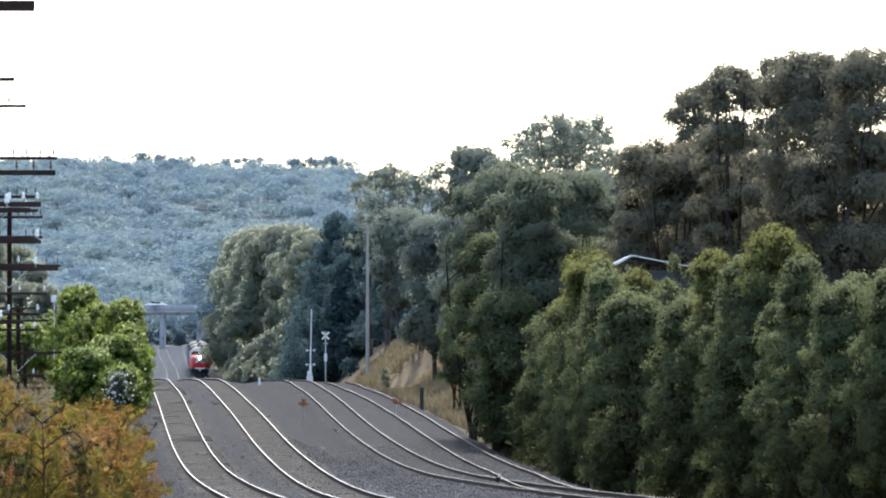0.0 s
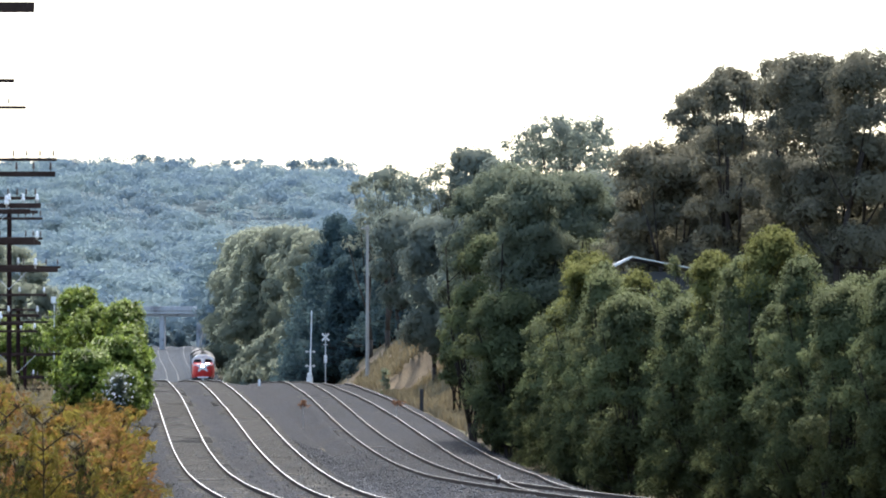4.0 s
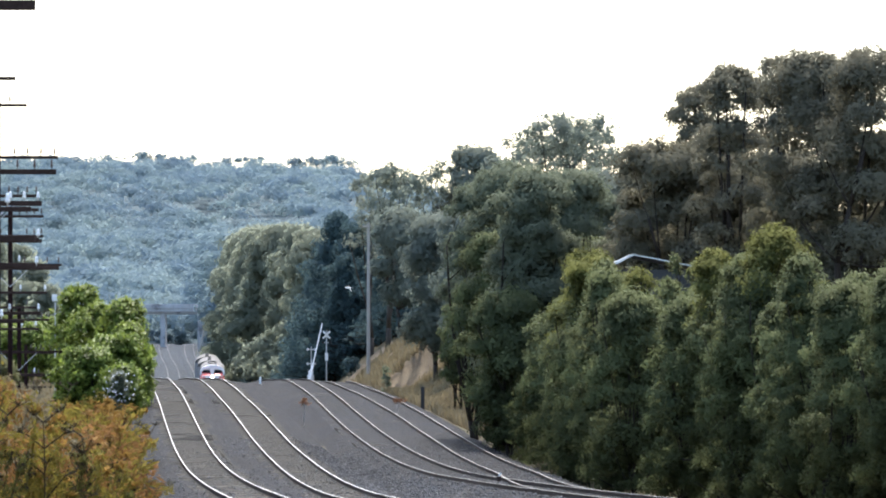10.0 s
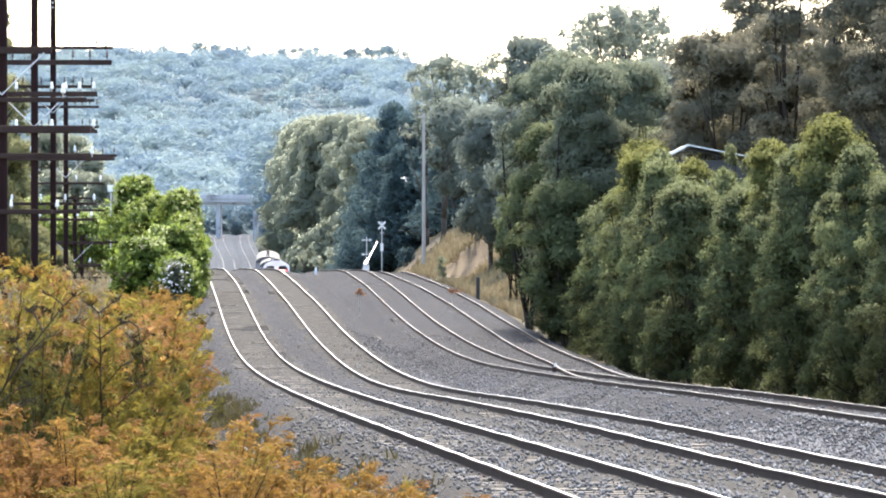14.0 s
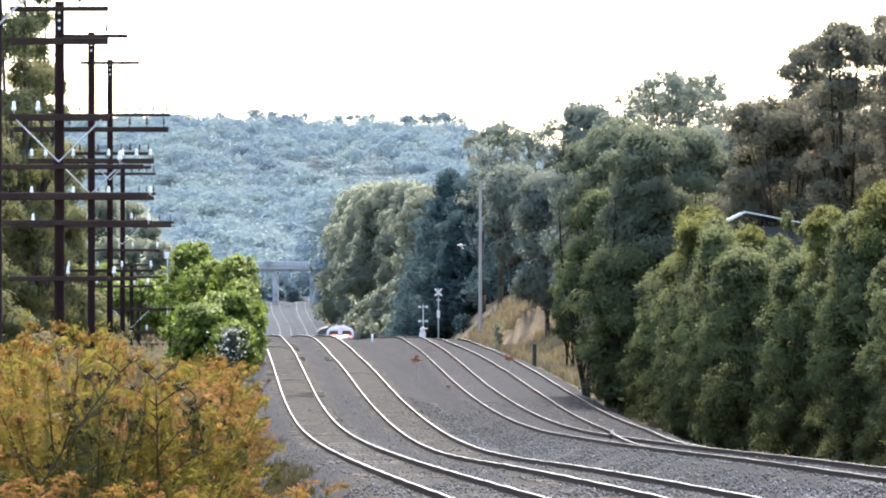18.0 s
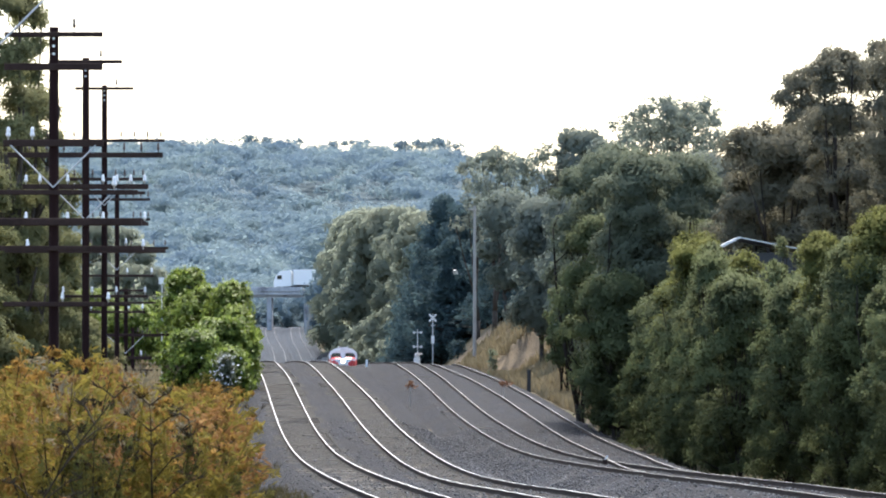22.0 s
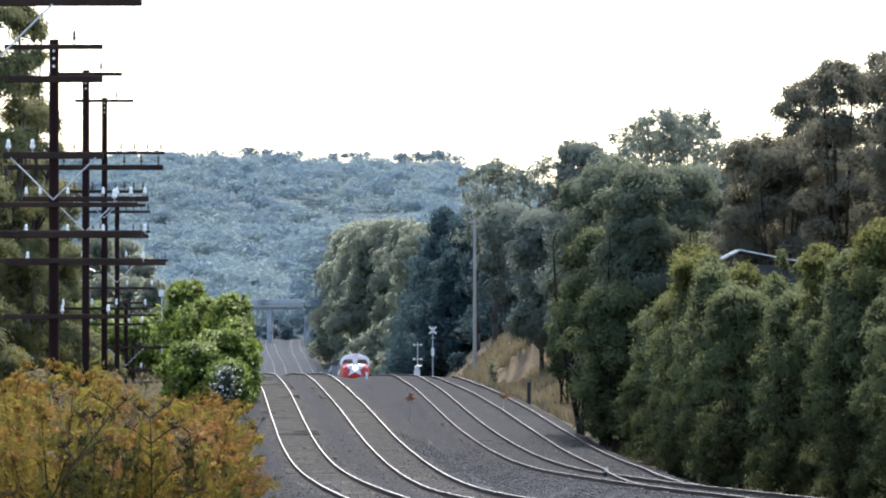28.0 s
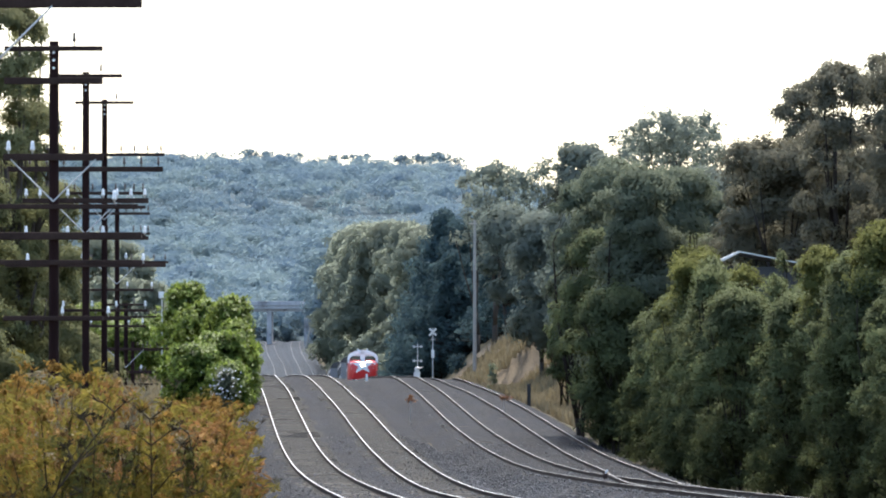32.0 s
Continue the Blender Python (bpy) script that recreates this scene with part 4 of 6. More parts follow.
# ---- plants before the tripod: fennel gone to seed, grass, weeds ----
def fennel_plant(seed, height, width, feather, umbel, stalk):
    """Ribbed stems that fan out, arching plumes of thread-fine leaves, and seed heads in flat umbels."""
    rng = np.random.default_rng(seed)
    thing = empty("fennel_plant")
    stems, roots, bends, tips, heads = bmesh.new(), [], [], [], []
    for s in range(10):
        a, out = rng.random() * 6.28, width / 2 * rng.random() ** 0.6
        top = Vector((out * math.cos(a), out * math.sin(a), height * (0.62 + 0.38 * rng.random())))
        mid = Vector((top.x * 0.4, top.y * 0.4, top.z * 0.5))
        rod(stems, (top.x * 0.12, top.y * 0.12, -0.1), mid, 0.014, 0.011, sides=5), rod(stems, mid, top, 0.011, 0.004, sides=5)
        for k in range(9):
            w = (k + rng.random()) / 9
            root = Vector((mid.x * 2 * w, mid.y * 2 * w, mid.z * 2 * w)) if w < 0.5 else mid.lerp(top, w * 2 - 1)
            reach = (0.55 - 0.3 * w) * (0.7 + 0.5 * rng.random())
            flat = Vector((math.cos(a) + 1.2 * rng.normal(), math.sin(a) + 1.2 * rng.normal(), 0)).normalized()
            bend = root + (flat * 0.55 + Vector((0, 0, 0.75))) * reach * 0.7
            tip = bend + (flat * 0.8 + Vector((0, 0, 0.25 * rng.normal()))) * reach * 0.55
            rod(stems, root, bend, 0.004, 0.003, sides=3), rod(stems, bend, tip, 0.003, 0.0015, sides=3)
            roots.append(root), bends.append(bend), tips.append(tip)
            if w > 0.5 and rng.random() < 0.4:
                heads.append((tip + Vector((0, 0, 0.02)), 0.04 + 0.045 * rng.random()))
        heads.append((top, 0.08)), roots.append(mid), bends.append(mid.lerp(top, 0.5)), tips.append(top)
    tagged(part("stalk", stems, stalk, thing), kind="stuff")
    roots, bends, tips = np.array(roots), np.array(bends), np.array(tips)
    count = 3300
    pick, w = rng.integers(len(roots), size=count), rng.random((count, 1)) ** 0.55
    r, b, t = roots[pick], bends[pick], tips[pick]
    at = (1 - w) ** 2 * r + 2 * w * (1 - w) * b + w**2 * t + rng.normal(size=(count, 3)) * 0.045 * (1.35 - w * 0.8)
    line = 2 * (1 - w) * (b - r) + 2 * w * (t - b)
    line /= np.linalg.norm(line, axis=1)[:, None] + 1e-9
    along = line + rng.normal(size=(count, 3)) * 0.5
    along /= np.linalg.norm(along, axis=1)[:, None]
    across = np.cross(along, rng.normal(size=(count, 3)))
    across /= np.linalg.norm(across, axis=1)[:, None]
    long, wide = (0.05 + 0.085 * rng.random((count, 1))), 0.006 + 0.009 * rng.random((count, 1))
    part_of("foliage", quads_mesh("foliage", np.stack([at - along * long / 2, at + across * wide, at + along * long / 2, at - across * wide], axis=1), feather), thing)
    q = leaf_quads(rng, [p for p, _ in heads], [r for _, r in heads], 0.045, 0.6, 0.35, facing=0.5, skin=0.9)
    tagged(part_of("seed", quads_mesh("seed", q, umbel), thing, "dry seed in flat umbels"), kind="stuff")
    return thing


def dead_stalk(seed, x, y, tall, lean):
    """A bare branching stalk of last year's growth among the green."""
    rng = np.random.default_rng(seed)
    thing = tagged(empty("dead_fennel_stalk", pose(x, y, float(ground_height(x, y)))), "dark brown dead fennel stalk with bare side branches", "fennel", "dead stalks on the verge")
    bm, p, way = bmesh.new(), Vector((0, 0, -0.1)), Vector((lean, 0.1 * rng.normal(), 1)).normalized()
    twigs = bmesh.new()
    for k in range(9):
        q = p + way * tall / 9
        rod(bm, p, q, 0.019 - 0.0016 * k, 0.019 - 0.0016 * (k + 1), sides=6)
        if k > 2:
            for _ in range(2):
                a, reach = rng.random() * 6.28, 0.34 * tall * (1.15 - k / 9) * (0.6 + 0.6 * rng.random())
                bend = q + Vector((math.cos(a) * 0.6, math.sin(a) * 0.6, 0.45)) * reach
                tip = bend + Vector((math.cos(a) * 0.5, math.sin(a) * 0.5, 0.12)) * reach * 0.7
                rod(twigs, q, bend, 0.008, 0.006, sides=5), rod(twigs, bend, tip, 0.006, 0.003, sides=5)
                for _ in range(9):
                    w, b = rng.random(), rng.random() * 6.28
                    root = bend.lerp(tip, w)
                    rod(twigs, root, root + Vector((0.09 * math.cos(b), 0.09 * math.sin(b), 0.03 + 0.05 * rng.random())), 0.006, 0.002, sides=3)
        p, way = q, (way + Vector((0.08 * rng.normal(), 0.08 * rng.normal(), 0))).normalized()
    part("stem", bm, DEAD_STALK, thing), tagged(part("twig", twigs, DEAD_STALK, thing), kind="stuff")


def tuft(seed, height, width, blades, material, name="grass_tuft"):
    """Arching blades from one root."""
    rng = np.random.default_rng(seed)
    a, out = rng.random(blades) * 6.28, width / 2 * rng.random(blades) ** 0.7
    root = np.stack([out * 0.35 * np.cos(a), out * 0.35 * np.sin(a), np.full(blades, -0.03)], axis=1)
    tip = np.stack([out * np.cos(a + 0.3 * rng.normal(size=blades)), out * np.sin(a), height * (0.5 + 0.5 * rng.random(blades))], axis=1)
    side = np.stack([-np.sin(a), np.cos(a), np.zeros(blades)], axis=1) * 0.012
    mid = root * 0.45 + tip * 0.55 + np.array((0, 0, height * 0.06))
    thing = empty(name)
    part_of("blades", quads_mesh("blades", np.concatenate([np.stack([root - side, root + side, mid + side, mid - side], axis=1), np.stack([mid - side, mid + side, tip + side * 0.2, tip - side * 0.2], axis=1)]), material), thing)
    return thing


def build_weed_clumps():
    """Leafy weeds with pale flower heads at the foot of the ballast."""
    rng = np.random.default_rng(31)
    for k, (b, far, tall) in enumerate([(-402, 104, 0.5), (-385, 101, 0.42), (-415, 112, 0.45), (-372, 92, 0.36), (-355, 84, 0.3)]):
        x = b * far / F
        clump = tuft(300 + k, tall, 0.95, 130, FENNEL_GREEN, "weed_clump")
        clump.matrix_basis = pose(x, far, float(bed_height(np.array(x), np.array(far))) if x > float(xa(far)) - 3.5 else float(ground_height(x, far)))
        tagged(clump, "green weed clump with small pale flowers in ballast", "weed", "weed clumps")
        heads = [(0.3 * rng.normal(), 0.3 * rng.normal(), tall * (0.6 + 0.4 * rng.random())) for _ in range(14)]
        tagged(part_of("flower", quads_mesh("flower", leaf_quads(rng, heads, [0.03] * 14, 0.035, 0.9), CERAMIC), clump, "small pale flowers"), kind="stuff")


def build_flowering_shrub():
    x, y, h, w = from_sight(-522, 56, 320, 56)
    shrub = grown_tree("flowering_shrub", 620, x, y, h, w * 1.15, 320, GUM, DARK_BARK, "grey-green shrub in small white flower beside the line", "", "tower", 0.1, 0.2, 20, 9, category="shrub", trunk=0.012, calm=1.8, lump=0.1)
    rng = np.random.default_rng(621)
    heads = [(0.3 * w * rng.normal(), -0.45 * w + 0.2 * rng.normal(), h * (0.98 - 0.5 * rng.random() ** 1.3)) for _ in range(55)]
    tagged(part_of("flower", quads_mesh("flower", leaf_quads(rng, heads, [0.05] * 55, 0.075, 0.9), CERAMIC), shrub, "small white flowers"), kind="stuff")


def discard(thing):
    for o in [*thing.children_recursive, thing]:
        bpy.data.objects.remove(o)


def build_verge():
    rng = np.random.default_rng(8)
    kinds = [fennel_plant(41, 2.2, 1.7, FENNEL, RUSSET, FENNEL_GREEN), fennel_plant(42, 2.2, 1.7, FENNEL_GREEN, FENNEL, FENNEL_GREEN), fennel_plant(43, 2.2, 1.5, FENNEL, FENNEL, DEAD_STALK),
             fennel_plant(44, 2.2, 1.8, FENNEL_GREEN, RUSSET, DEAD_STALK), fennel_plant(45, 2.2, 1.7, FENNEL_RUST, RUSSET, DEAD_STALK), fennel_plant(46, 2.2, 1.6, FENNEL_RUST, FENNEL, FENNEL_GREEN),
             fennel_plant(47, 2.2, 1.9, FENNEL_DARK, DEAD_STALK, DEAD_STALK), fennel_plant(48, 2.2, 1.3, STRAW, STRAW, STRAW)]
    names = ["golden fennel gone to seed with russet heads", "green fennel with golden seed heads", "golden dry fennel in seed", "olive-green fennel with russet seed heads",
             "rust-brown fennel gone to seed", "reddish fennel with golden seed heads", "dark green fennel with bare brown stalks", "straw-coloured dry fennel at the foot of the poles"]
    done = []
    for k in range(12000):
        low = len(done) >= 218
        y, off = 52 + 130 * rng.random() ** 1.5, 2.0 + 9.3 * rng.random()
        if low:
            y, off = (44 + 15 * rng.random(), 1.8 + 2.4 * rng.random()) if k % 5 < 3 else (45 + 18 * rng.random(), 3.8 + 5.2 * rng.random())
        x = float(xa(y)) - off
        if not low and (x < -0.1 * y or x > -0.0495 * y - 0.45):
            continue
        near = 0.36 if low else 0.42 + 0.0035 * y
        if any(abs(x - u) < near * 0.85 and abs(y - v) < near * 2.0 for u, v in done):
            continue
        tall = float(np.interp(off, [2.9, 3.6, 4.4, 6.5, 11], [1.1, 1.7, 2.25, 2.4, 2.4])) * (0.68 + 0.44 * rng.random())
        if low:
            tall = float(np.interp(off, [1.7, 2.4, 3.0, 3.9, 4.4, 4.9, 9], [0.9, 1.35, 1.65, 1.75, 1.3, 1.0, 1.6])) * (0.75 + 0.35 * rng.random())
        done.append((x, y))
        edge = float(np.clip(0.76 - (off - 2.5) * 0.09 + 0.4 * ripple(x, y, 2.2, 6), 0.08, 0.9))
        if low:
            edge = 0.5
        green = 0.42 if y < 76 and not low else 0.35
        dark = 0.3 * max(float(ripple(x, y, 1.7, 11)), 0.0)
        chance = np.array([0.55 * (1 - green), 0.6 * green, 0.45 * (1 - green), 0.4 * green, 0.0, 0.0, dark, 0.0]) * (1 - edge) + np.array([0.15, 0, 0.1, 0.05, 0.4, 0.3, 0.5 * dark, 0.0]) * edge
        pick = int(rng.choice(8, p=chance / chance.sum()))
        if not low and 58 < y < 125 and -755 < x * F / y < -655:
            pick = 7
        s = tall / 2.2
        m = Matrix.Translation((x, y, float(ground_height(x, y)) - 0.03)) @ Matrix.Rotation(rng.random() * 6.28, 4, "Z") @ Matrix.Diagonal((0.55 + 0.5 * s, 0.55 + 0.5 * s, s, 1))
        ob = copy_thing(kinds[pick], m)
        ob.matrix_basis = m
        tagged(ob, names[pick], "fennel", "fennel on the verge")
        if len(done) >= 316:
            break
    for b, far, tall, lean in [(-775, 51.5, 2.15, 0.30), (-612, 53.5, 2.15, 0.12), (-556, 55, 1.95, 0.2)]:
        x = b * far / F
        m = pose(x, far, float(ground_height(x, far)) - 0.03, 0, math.degrees(lean) * 0.7, 40 * lean) @ Matrix.Diagonal((0.7, 0.7, tall / 2.2, 1))
        ob = copy_thing(kinds[6], m)
        ob.matrix_basis = m
        tagged(ob, names[6], "fennel", "fennel on the verge")
    for t in kinds:
        discard(t)
    for k, (b, far, tall, lean) in enumerate([(-1010, 50, 2.6, 0.75), (-676, 52, 2.2, 0.22), (-600, 54, 2.1, 0.3), (-690, 84, 2.7, 0.1), (-560, 78, 2.2, 0.25), (-770, 74, 2.6, 0.2), (-600, 96, 2.6, -0.1), (-720, 108, 2.8, 0.15), (-660, 60, 2.0, 0.4)]):
        dead_stalk(60 + k, b * far / F, far, tall, lean)


def build_grass():
    """Dry grass along the foot of the young trees, on the bank and under the poles: past counting."""
    rng = np.random.default_rng(9)
    quads = []
    for lo, hi, n, side in ((100, 420, 3600, 1), (300, 450, 3000, 1), (180, 430, 2600, -1)):
        y = lo + (hi - lo) * rng.random(n)
        off = 3.3 + 9 * rng.random(n) ** 1.6
        x = np.where(side > 0, xd(y) * (y > 150) + xc(y) * (y <= 150) + off, xa(y) - off - 0.3)
        z = ground_height(x, y)
        for _ in range(7):
            a = rng.random(n) * 6.28
            root = np.stack([x + rng.normal(0, 0.12, n), y + rng.normal(0, 0.12, n), z - 0.03], axis=1)
            tip = root + np.stack([0.18 * np.cos(a), 0.18 * np.sin(a), 0.25 + 0.45 * rng.random(n)], axis=1)
            w = np.stack([-np.sin(a), np.cos(a), 0 * a], axis=1) * (0.02 + 0.00008 * y)[:, None]
            quads.append(np.stack([root - w, root + w, tip + w * 0.3, tip - w * 0.3], axis=1))
    heart = 56 + 170 * rng.random(90) ** 1.5
    y = np.repeat(heart, 14) + rng.normal(0, 1.2, 90 * 14)
    x = xa(y) - np.repeat(2.0 + 1.9 * rng.random(90), 14) + rng.normal(0, 0.22, 90 * 14)
    z, weeds = bed_height(x, y), []
    n = len(x)
    for _ in range(12):
        a, up = rng.random(n) * 6.28, 0.05 + 0.2 * rng.random(n)
        root = np.stack([x + rng.normal(0, 0.09, n), y + rng.normal(0, 0.15, n), z - 0.03], axis=1)
        tip = root + np.stack([0.15 * np.cos(a), 0.15 * np.sin(a), up], axis=1)
        w = np.stack([-np.sin(a), np.cos(a), 0 * a], axis=1) * 0.018
        weeds.append(np.stack([root - w, root + w, tip + w * 0.4, tip - w * 0.4], axis=1))
    tagged(new("shoulder_weeds", quads_mesh("shoulder_weeds", np.concatenate(weeds), WEEDS)), "low brown-green weeds growing in the ballast shoulder", "weeds", kind="stuff")
    tagged(new("dry_grass", quads_mesh("dry_grass", np.concatenate(quads), STRAW)), "dry straw-coloured grass beside the line", "grass", kind="stuff")


def build_stones():
    """Loose ballast stones lying on the bed, nearest stretch: past counting."""
    rng = np.random.default_rng(10)
    shape = np.array([(1, 0, 0), (0, 1, 0), (-1, 0, 0), (0, -1, 0), (0, 0, 0.9), (0, 0, -0.6)], float)
    tri = [(0, 1, 4), (1, 2, 4), (2, 3, 4), (3, 0, 4), (1, 0, 5), (2, 1, 5), (3, 2, 5), (0, 3, 5)]
    n = 56000
    y = np.where(rng.random(n) < 0.45, 58 + 60 * rng.random(n), 60 + 215 * rng.random(n) ** 1.6)
    left, right = xa(y) - 3.3, np.where(y > 150, xd(y), xc(y)) + 3.0
    x = left + (right - left) * rng.random(n)
    mid = (xb(y) + xc(y)) / 2
    x = np.where(rng.random(n) < 0.5, mid + (xc(y) - xb(y)) * 0.34 * rng.normal(0, 0.55, n), x)
    for f in (xa, xb, xc):
        d = x - f(y)
        x = np.where(np.abs(np.abs(d) - 0.8) < 0.1, x + 0.22, x)
    z = bed_height(x, y) + 0.02
    r = 0.018 + 0.030 * rng.random(n) ** 2 + 0.016 * (np.abs(x - xc(y) + 2.2) < 1.2) * rng.random(n)
    spin = rng.random(n) * 6.28
    v = shape[None] * (0.7 + 0.6 * rng.random((n, 6, 1))) * r[:, None, None]
    c, s = np.cos(spin)[:, None], np.sin(spin)[:, None]
    v = np.stack([v[..., 0] * c - v[..., 1] * s + x[:, None], v[..., 0] * s + v[..., 1] * c + y[:, None], v[..., 2] + z[:, None]], axis=2)
    faces = (np.array(tri)[None] + 6 * np.arange(n)[:, None, None]).reshape(-1, 3)
    me = bpy.data.meshes.new("ballast_stones")
    me.vertices.add(6 * n), me.loops.add(len(faces) * 3), me.polygons.add(len(faces))
    me.vertices.foreach_set("co", v.astype(np.float32).ravel())
    me.loops.foreach_set("vertex_index", faces.astype(np.int32).ravel())
    me.polygons.foreach_set("loop_start", np.arange(0, len(faces) * 3, 3, dtype=np.int32))
    me.materials.append(STONE)
    me.update(calc_edges=True)
    tagged(new("ballast_stones", me), "loose grey ballast stones on the track bed", "ballast stones", kind="stuff")


build_verge()
build_weed_clumps()
build_flowering_shrub()
build_grass()
build_stones()


# ---- telegraph poles ----
def insulator(pale):
    if not pale:
        return lathe(bmesh.new(), [(0.016, -0.12), (0.016, 0.0), (0.04, 0.0), (0.05, 0.02), (0.048, 0.09), (0.036, 0.11), (0.04, 0.13), (0.034, 0.21), (0.02, 0.25)], 8)
    return lathe(bmesh.new(), [(0.02, -0.12), (0.02, -0.01), (0.05, -0.01), (0.064, 0.01), (0.062, 0.08), (0.046, 0.10), (0.052, 0.12), (0.046, 0.20), (0.025, 0.24)], 8)


def build_pole(x, y, top, arms, thick=0.125):
    z0 = float(ground_height(x, y))
    thing = tagged(empty("telegraph_pole", pose(x, y, z0)), "dark creosoted telegraph pole with crossarms and white insulators", "telegraph pole", group="telegraph poles")
    h = top - z0
    part("post", rodded((0, 0, -0.6), (0, 0, h), thick * 1.12, thick, sides=14), POLE_WOOD, thing, smooth_faces=False)
    shared = {}
    for k, (drop, half) in enumerate(arms):
        z = h - drop
        face = -thick - 0.05
        deep = 0.09 if y < 200 and k in (1, 2) else 0.065
        arm = part("crossarm", boxed(-half, half, face - 0.05, face + 0.05, z - deep, z + deep, bevel=0.012), ARM_WOOD, thing)
        pins = [0.94, 0.72, 0.5, 0.28] if half > 1.5 else [0.9, 0.42]
        for p in pins:
            for s in (-1, 1):
                if k == 0 and (s < 0 or p != 0.42 and half < 1.5) or y < 150 and k == 1:
                    continue
                if y < 100 and k > 1 and (s > 0 or p > 0.6) or 100 < y < 150 and (k == 2 and s > 0 or k > 3):
                    continue
                if k > 0 and (k * 7 + int(p * 100) + (s > 0) * 3 + int(y)) % (9 if k < 3 else 3) < (1 if k < 3 else 2):
                    continue
                # those on the upper arms are coloured dark for the backlight
                pale = k > 2 or y < 200 and k > 1
                kind = 1 if pale else 0
                m = pose(s * p * half, face, z + 0.18)
                if kind not in shared:
                    shared[kind] = part("insulator", insulator(pale), CERAMIC if pale else BACKLIT_BROWN, thing, "white porcelain insulator" if pale else "insulator with backlit shade in its dark colour", m, True).data
                else:
                    part_of("insulator", shared[kind], thing, "white porcelain insulator" if pale else "insulator with backlit shade in its dark colour", m)
        if k == 0 and y < 250:
            for b in range(3):
                part("bolt_plate", rodded((0, -thick - 0.012, z - 0.1 - 0.2 * b), (0, -thick + 0.05, z - 0.1 - 0.2 * b), 0.035, sides=8), CERAMIC, thing, "white disc on the pole top")
        if k == 2:
            for s in (-1, 1):
                part("brace", rodded((s * min(half, 1.3) * 0.85, face - 0.07, z - 0.06), (0, face - 0.07, z - 1.15), 0.018, sides=6), GALVANISED, thing, "flat steel brace")
    return thing


def build_poles():
    rows = [  # distance, top, arms as (drop, half length)
        (96, 12.4, [(0.3, 1.3), (1.4, 1.3), (2.72, 2.63), (6.7, 2.63)]),
        (146, 11.65, [(0.2, 1.28), (1.04, 1.28), (3.02, 1.3), (4.3, 2.2), (5.1, 2.4), (5.75, 2.3), (7.2, 1.3)]),
        (196, 13.2, [(0.15, 1.28), (3.4, 2.7), (4.5, 2.2), (5.8, 2.2), (6.75, 2.8), (8.6, 1.6)]),
        (245, 14.3, [(0.15, 1.28), (2.42, 2.63), (4.1, 1.8), (4.7, 1.8), (7.1, 1.9), (9.2, 1.9)]),
        (295, 10.8, [(0.4, 1.75), (1.45, 1.75), (2.95, 2.7), (4.4, 1.95), (6.3, 1.5)]),
        (345, 6.0, [(0.1, 1.2), (0.85, 1.97), (2.8, 2.66), (4.2, 1.9)]),
        (395, 3.6, [(0.6, 2.5), (2.2, 1.8), (3.0, 2.0)]),
        (445, 3.8, [(0.3, 1.2), (1.2, 2.0), (3.4, 2.0)]),
    ]
    for k, (y, top, arms) in enumerate(rows):
        build_pole(-12.1 - 0.0606 * (y - 146), y, top, arms)


build_poles()


# ---- the train ----
def oblong(w, h, r, n=3):
    """A rounded rectangle, w by h, standing on z = 0."""
    pts = []
    for cx, cz, a0 in ((w / 2 - r, r, -90), (w / 2 - r, h - r, 0), (-w / 2 + r, h - r, 90), (-w / 2 + r, r, 180)):
        for k in range(n + 1):
            a = radians(a0 + 90 * k / n)
            pts.append((cx + r * math.cos(a), cz + r * math.sin(a)))
    return pts


def bogie(thing, y, gauge=1.6, wheels=3):
    frame_part = part("bogie_frame", box(box(boxed(-1.15, -1.0, y - 2.2, y + 2.2, 0.45, 0.85, bevel=0.04), 1.0, 1.15, y - 2.2, y + 2.2, 0.45, 0.85, bevel=0.04), -1.0, 1.0, y - 0.25, y + 0.25, 0.5, 0.8), BLACK_IRON, thing)
    for k in range(wheels):
        wy = y + (k - (wheels - 1) / 2) * 1.75
        for s in (-1, 1):
            part("wheel", rodded((s * (gauge / 2 - 0.06), wy, 0.48), (s * (gauge / 2 + 0.07), wy, 0.48), 0.5, sides=20), BLACK_IRON, frame_part)
    return frame_part


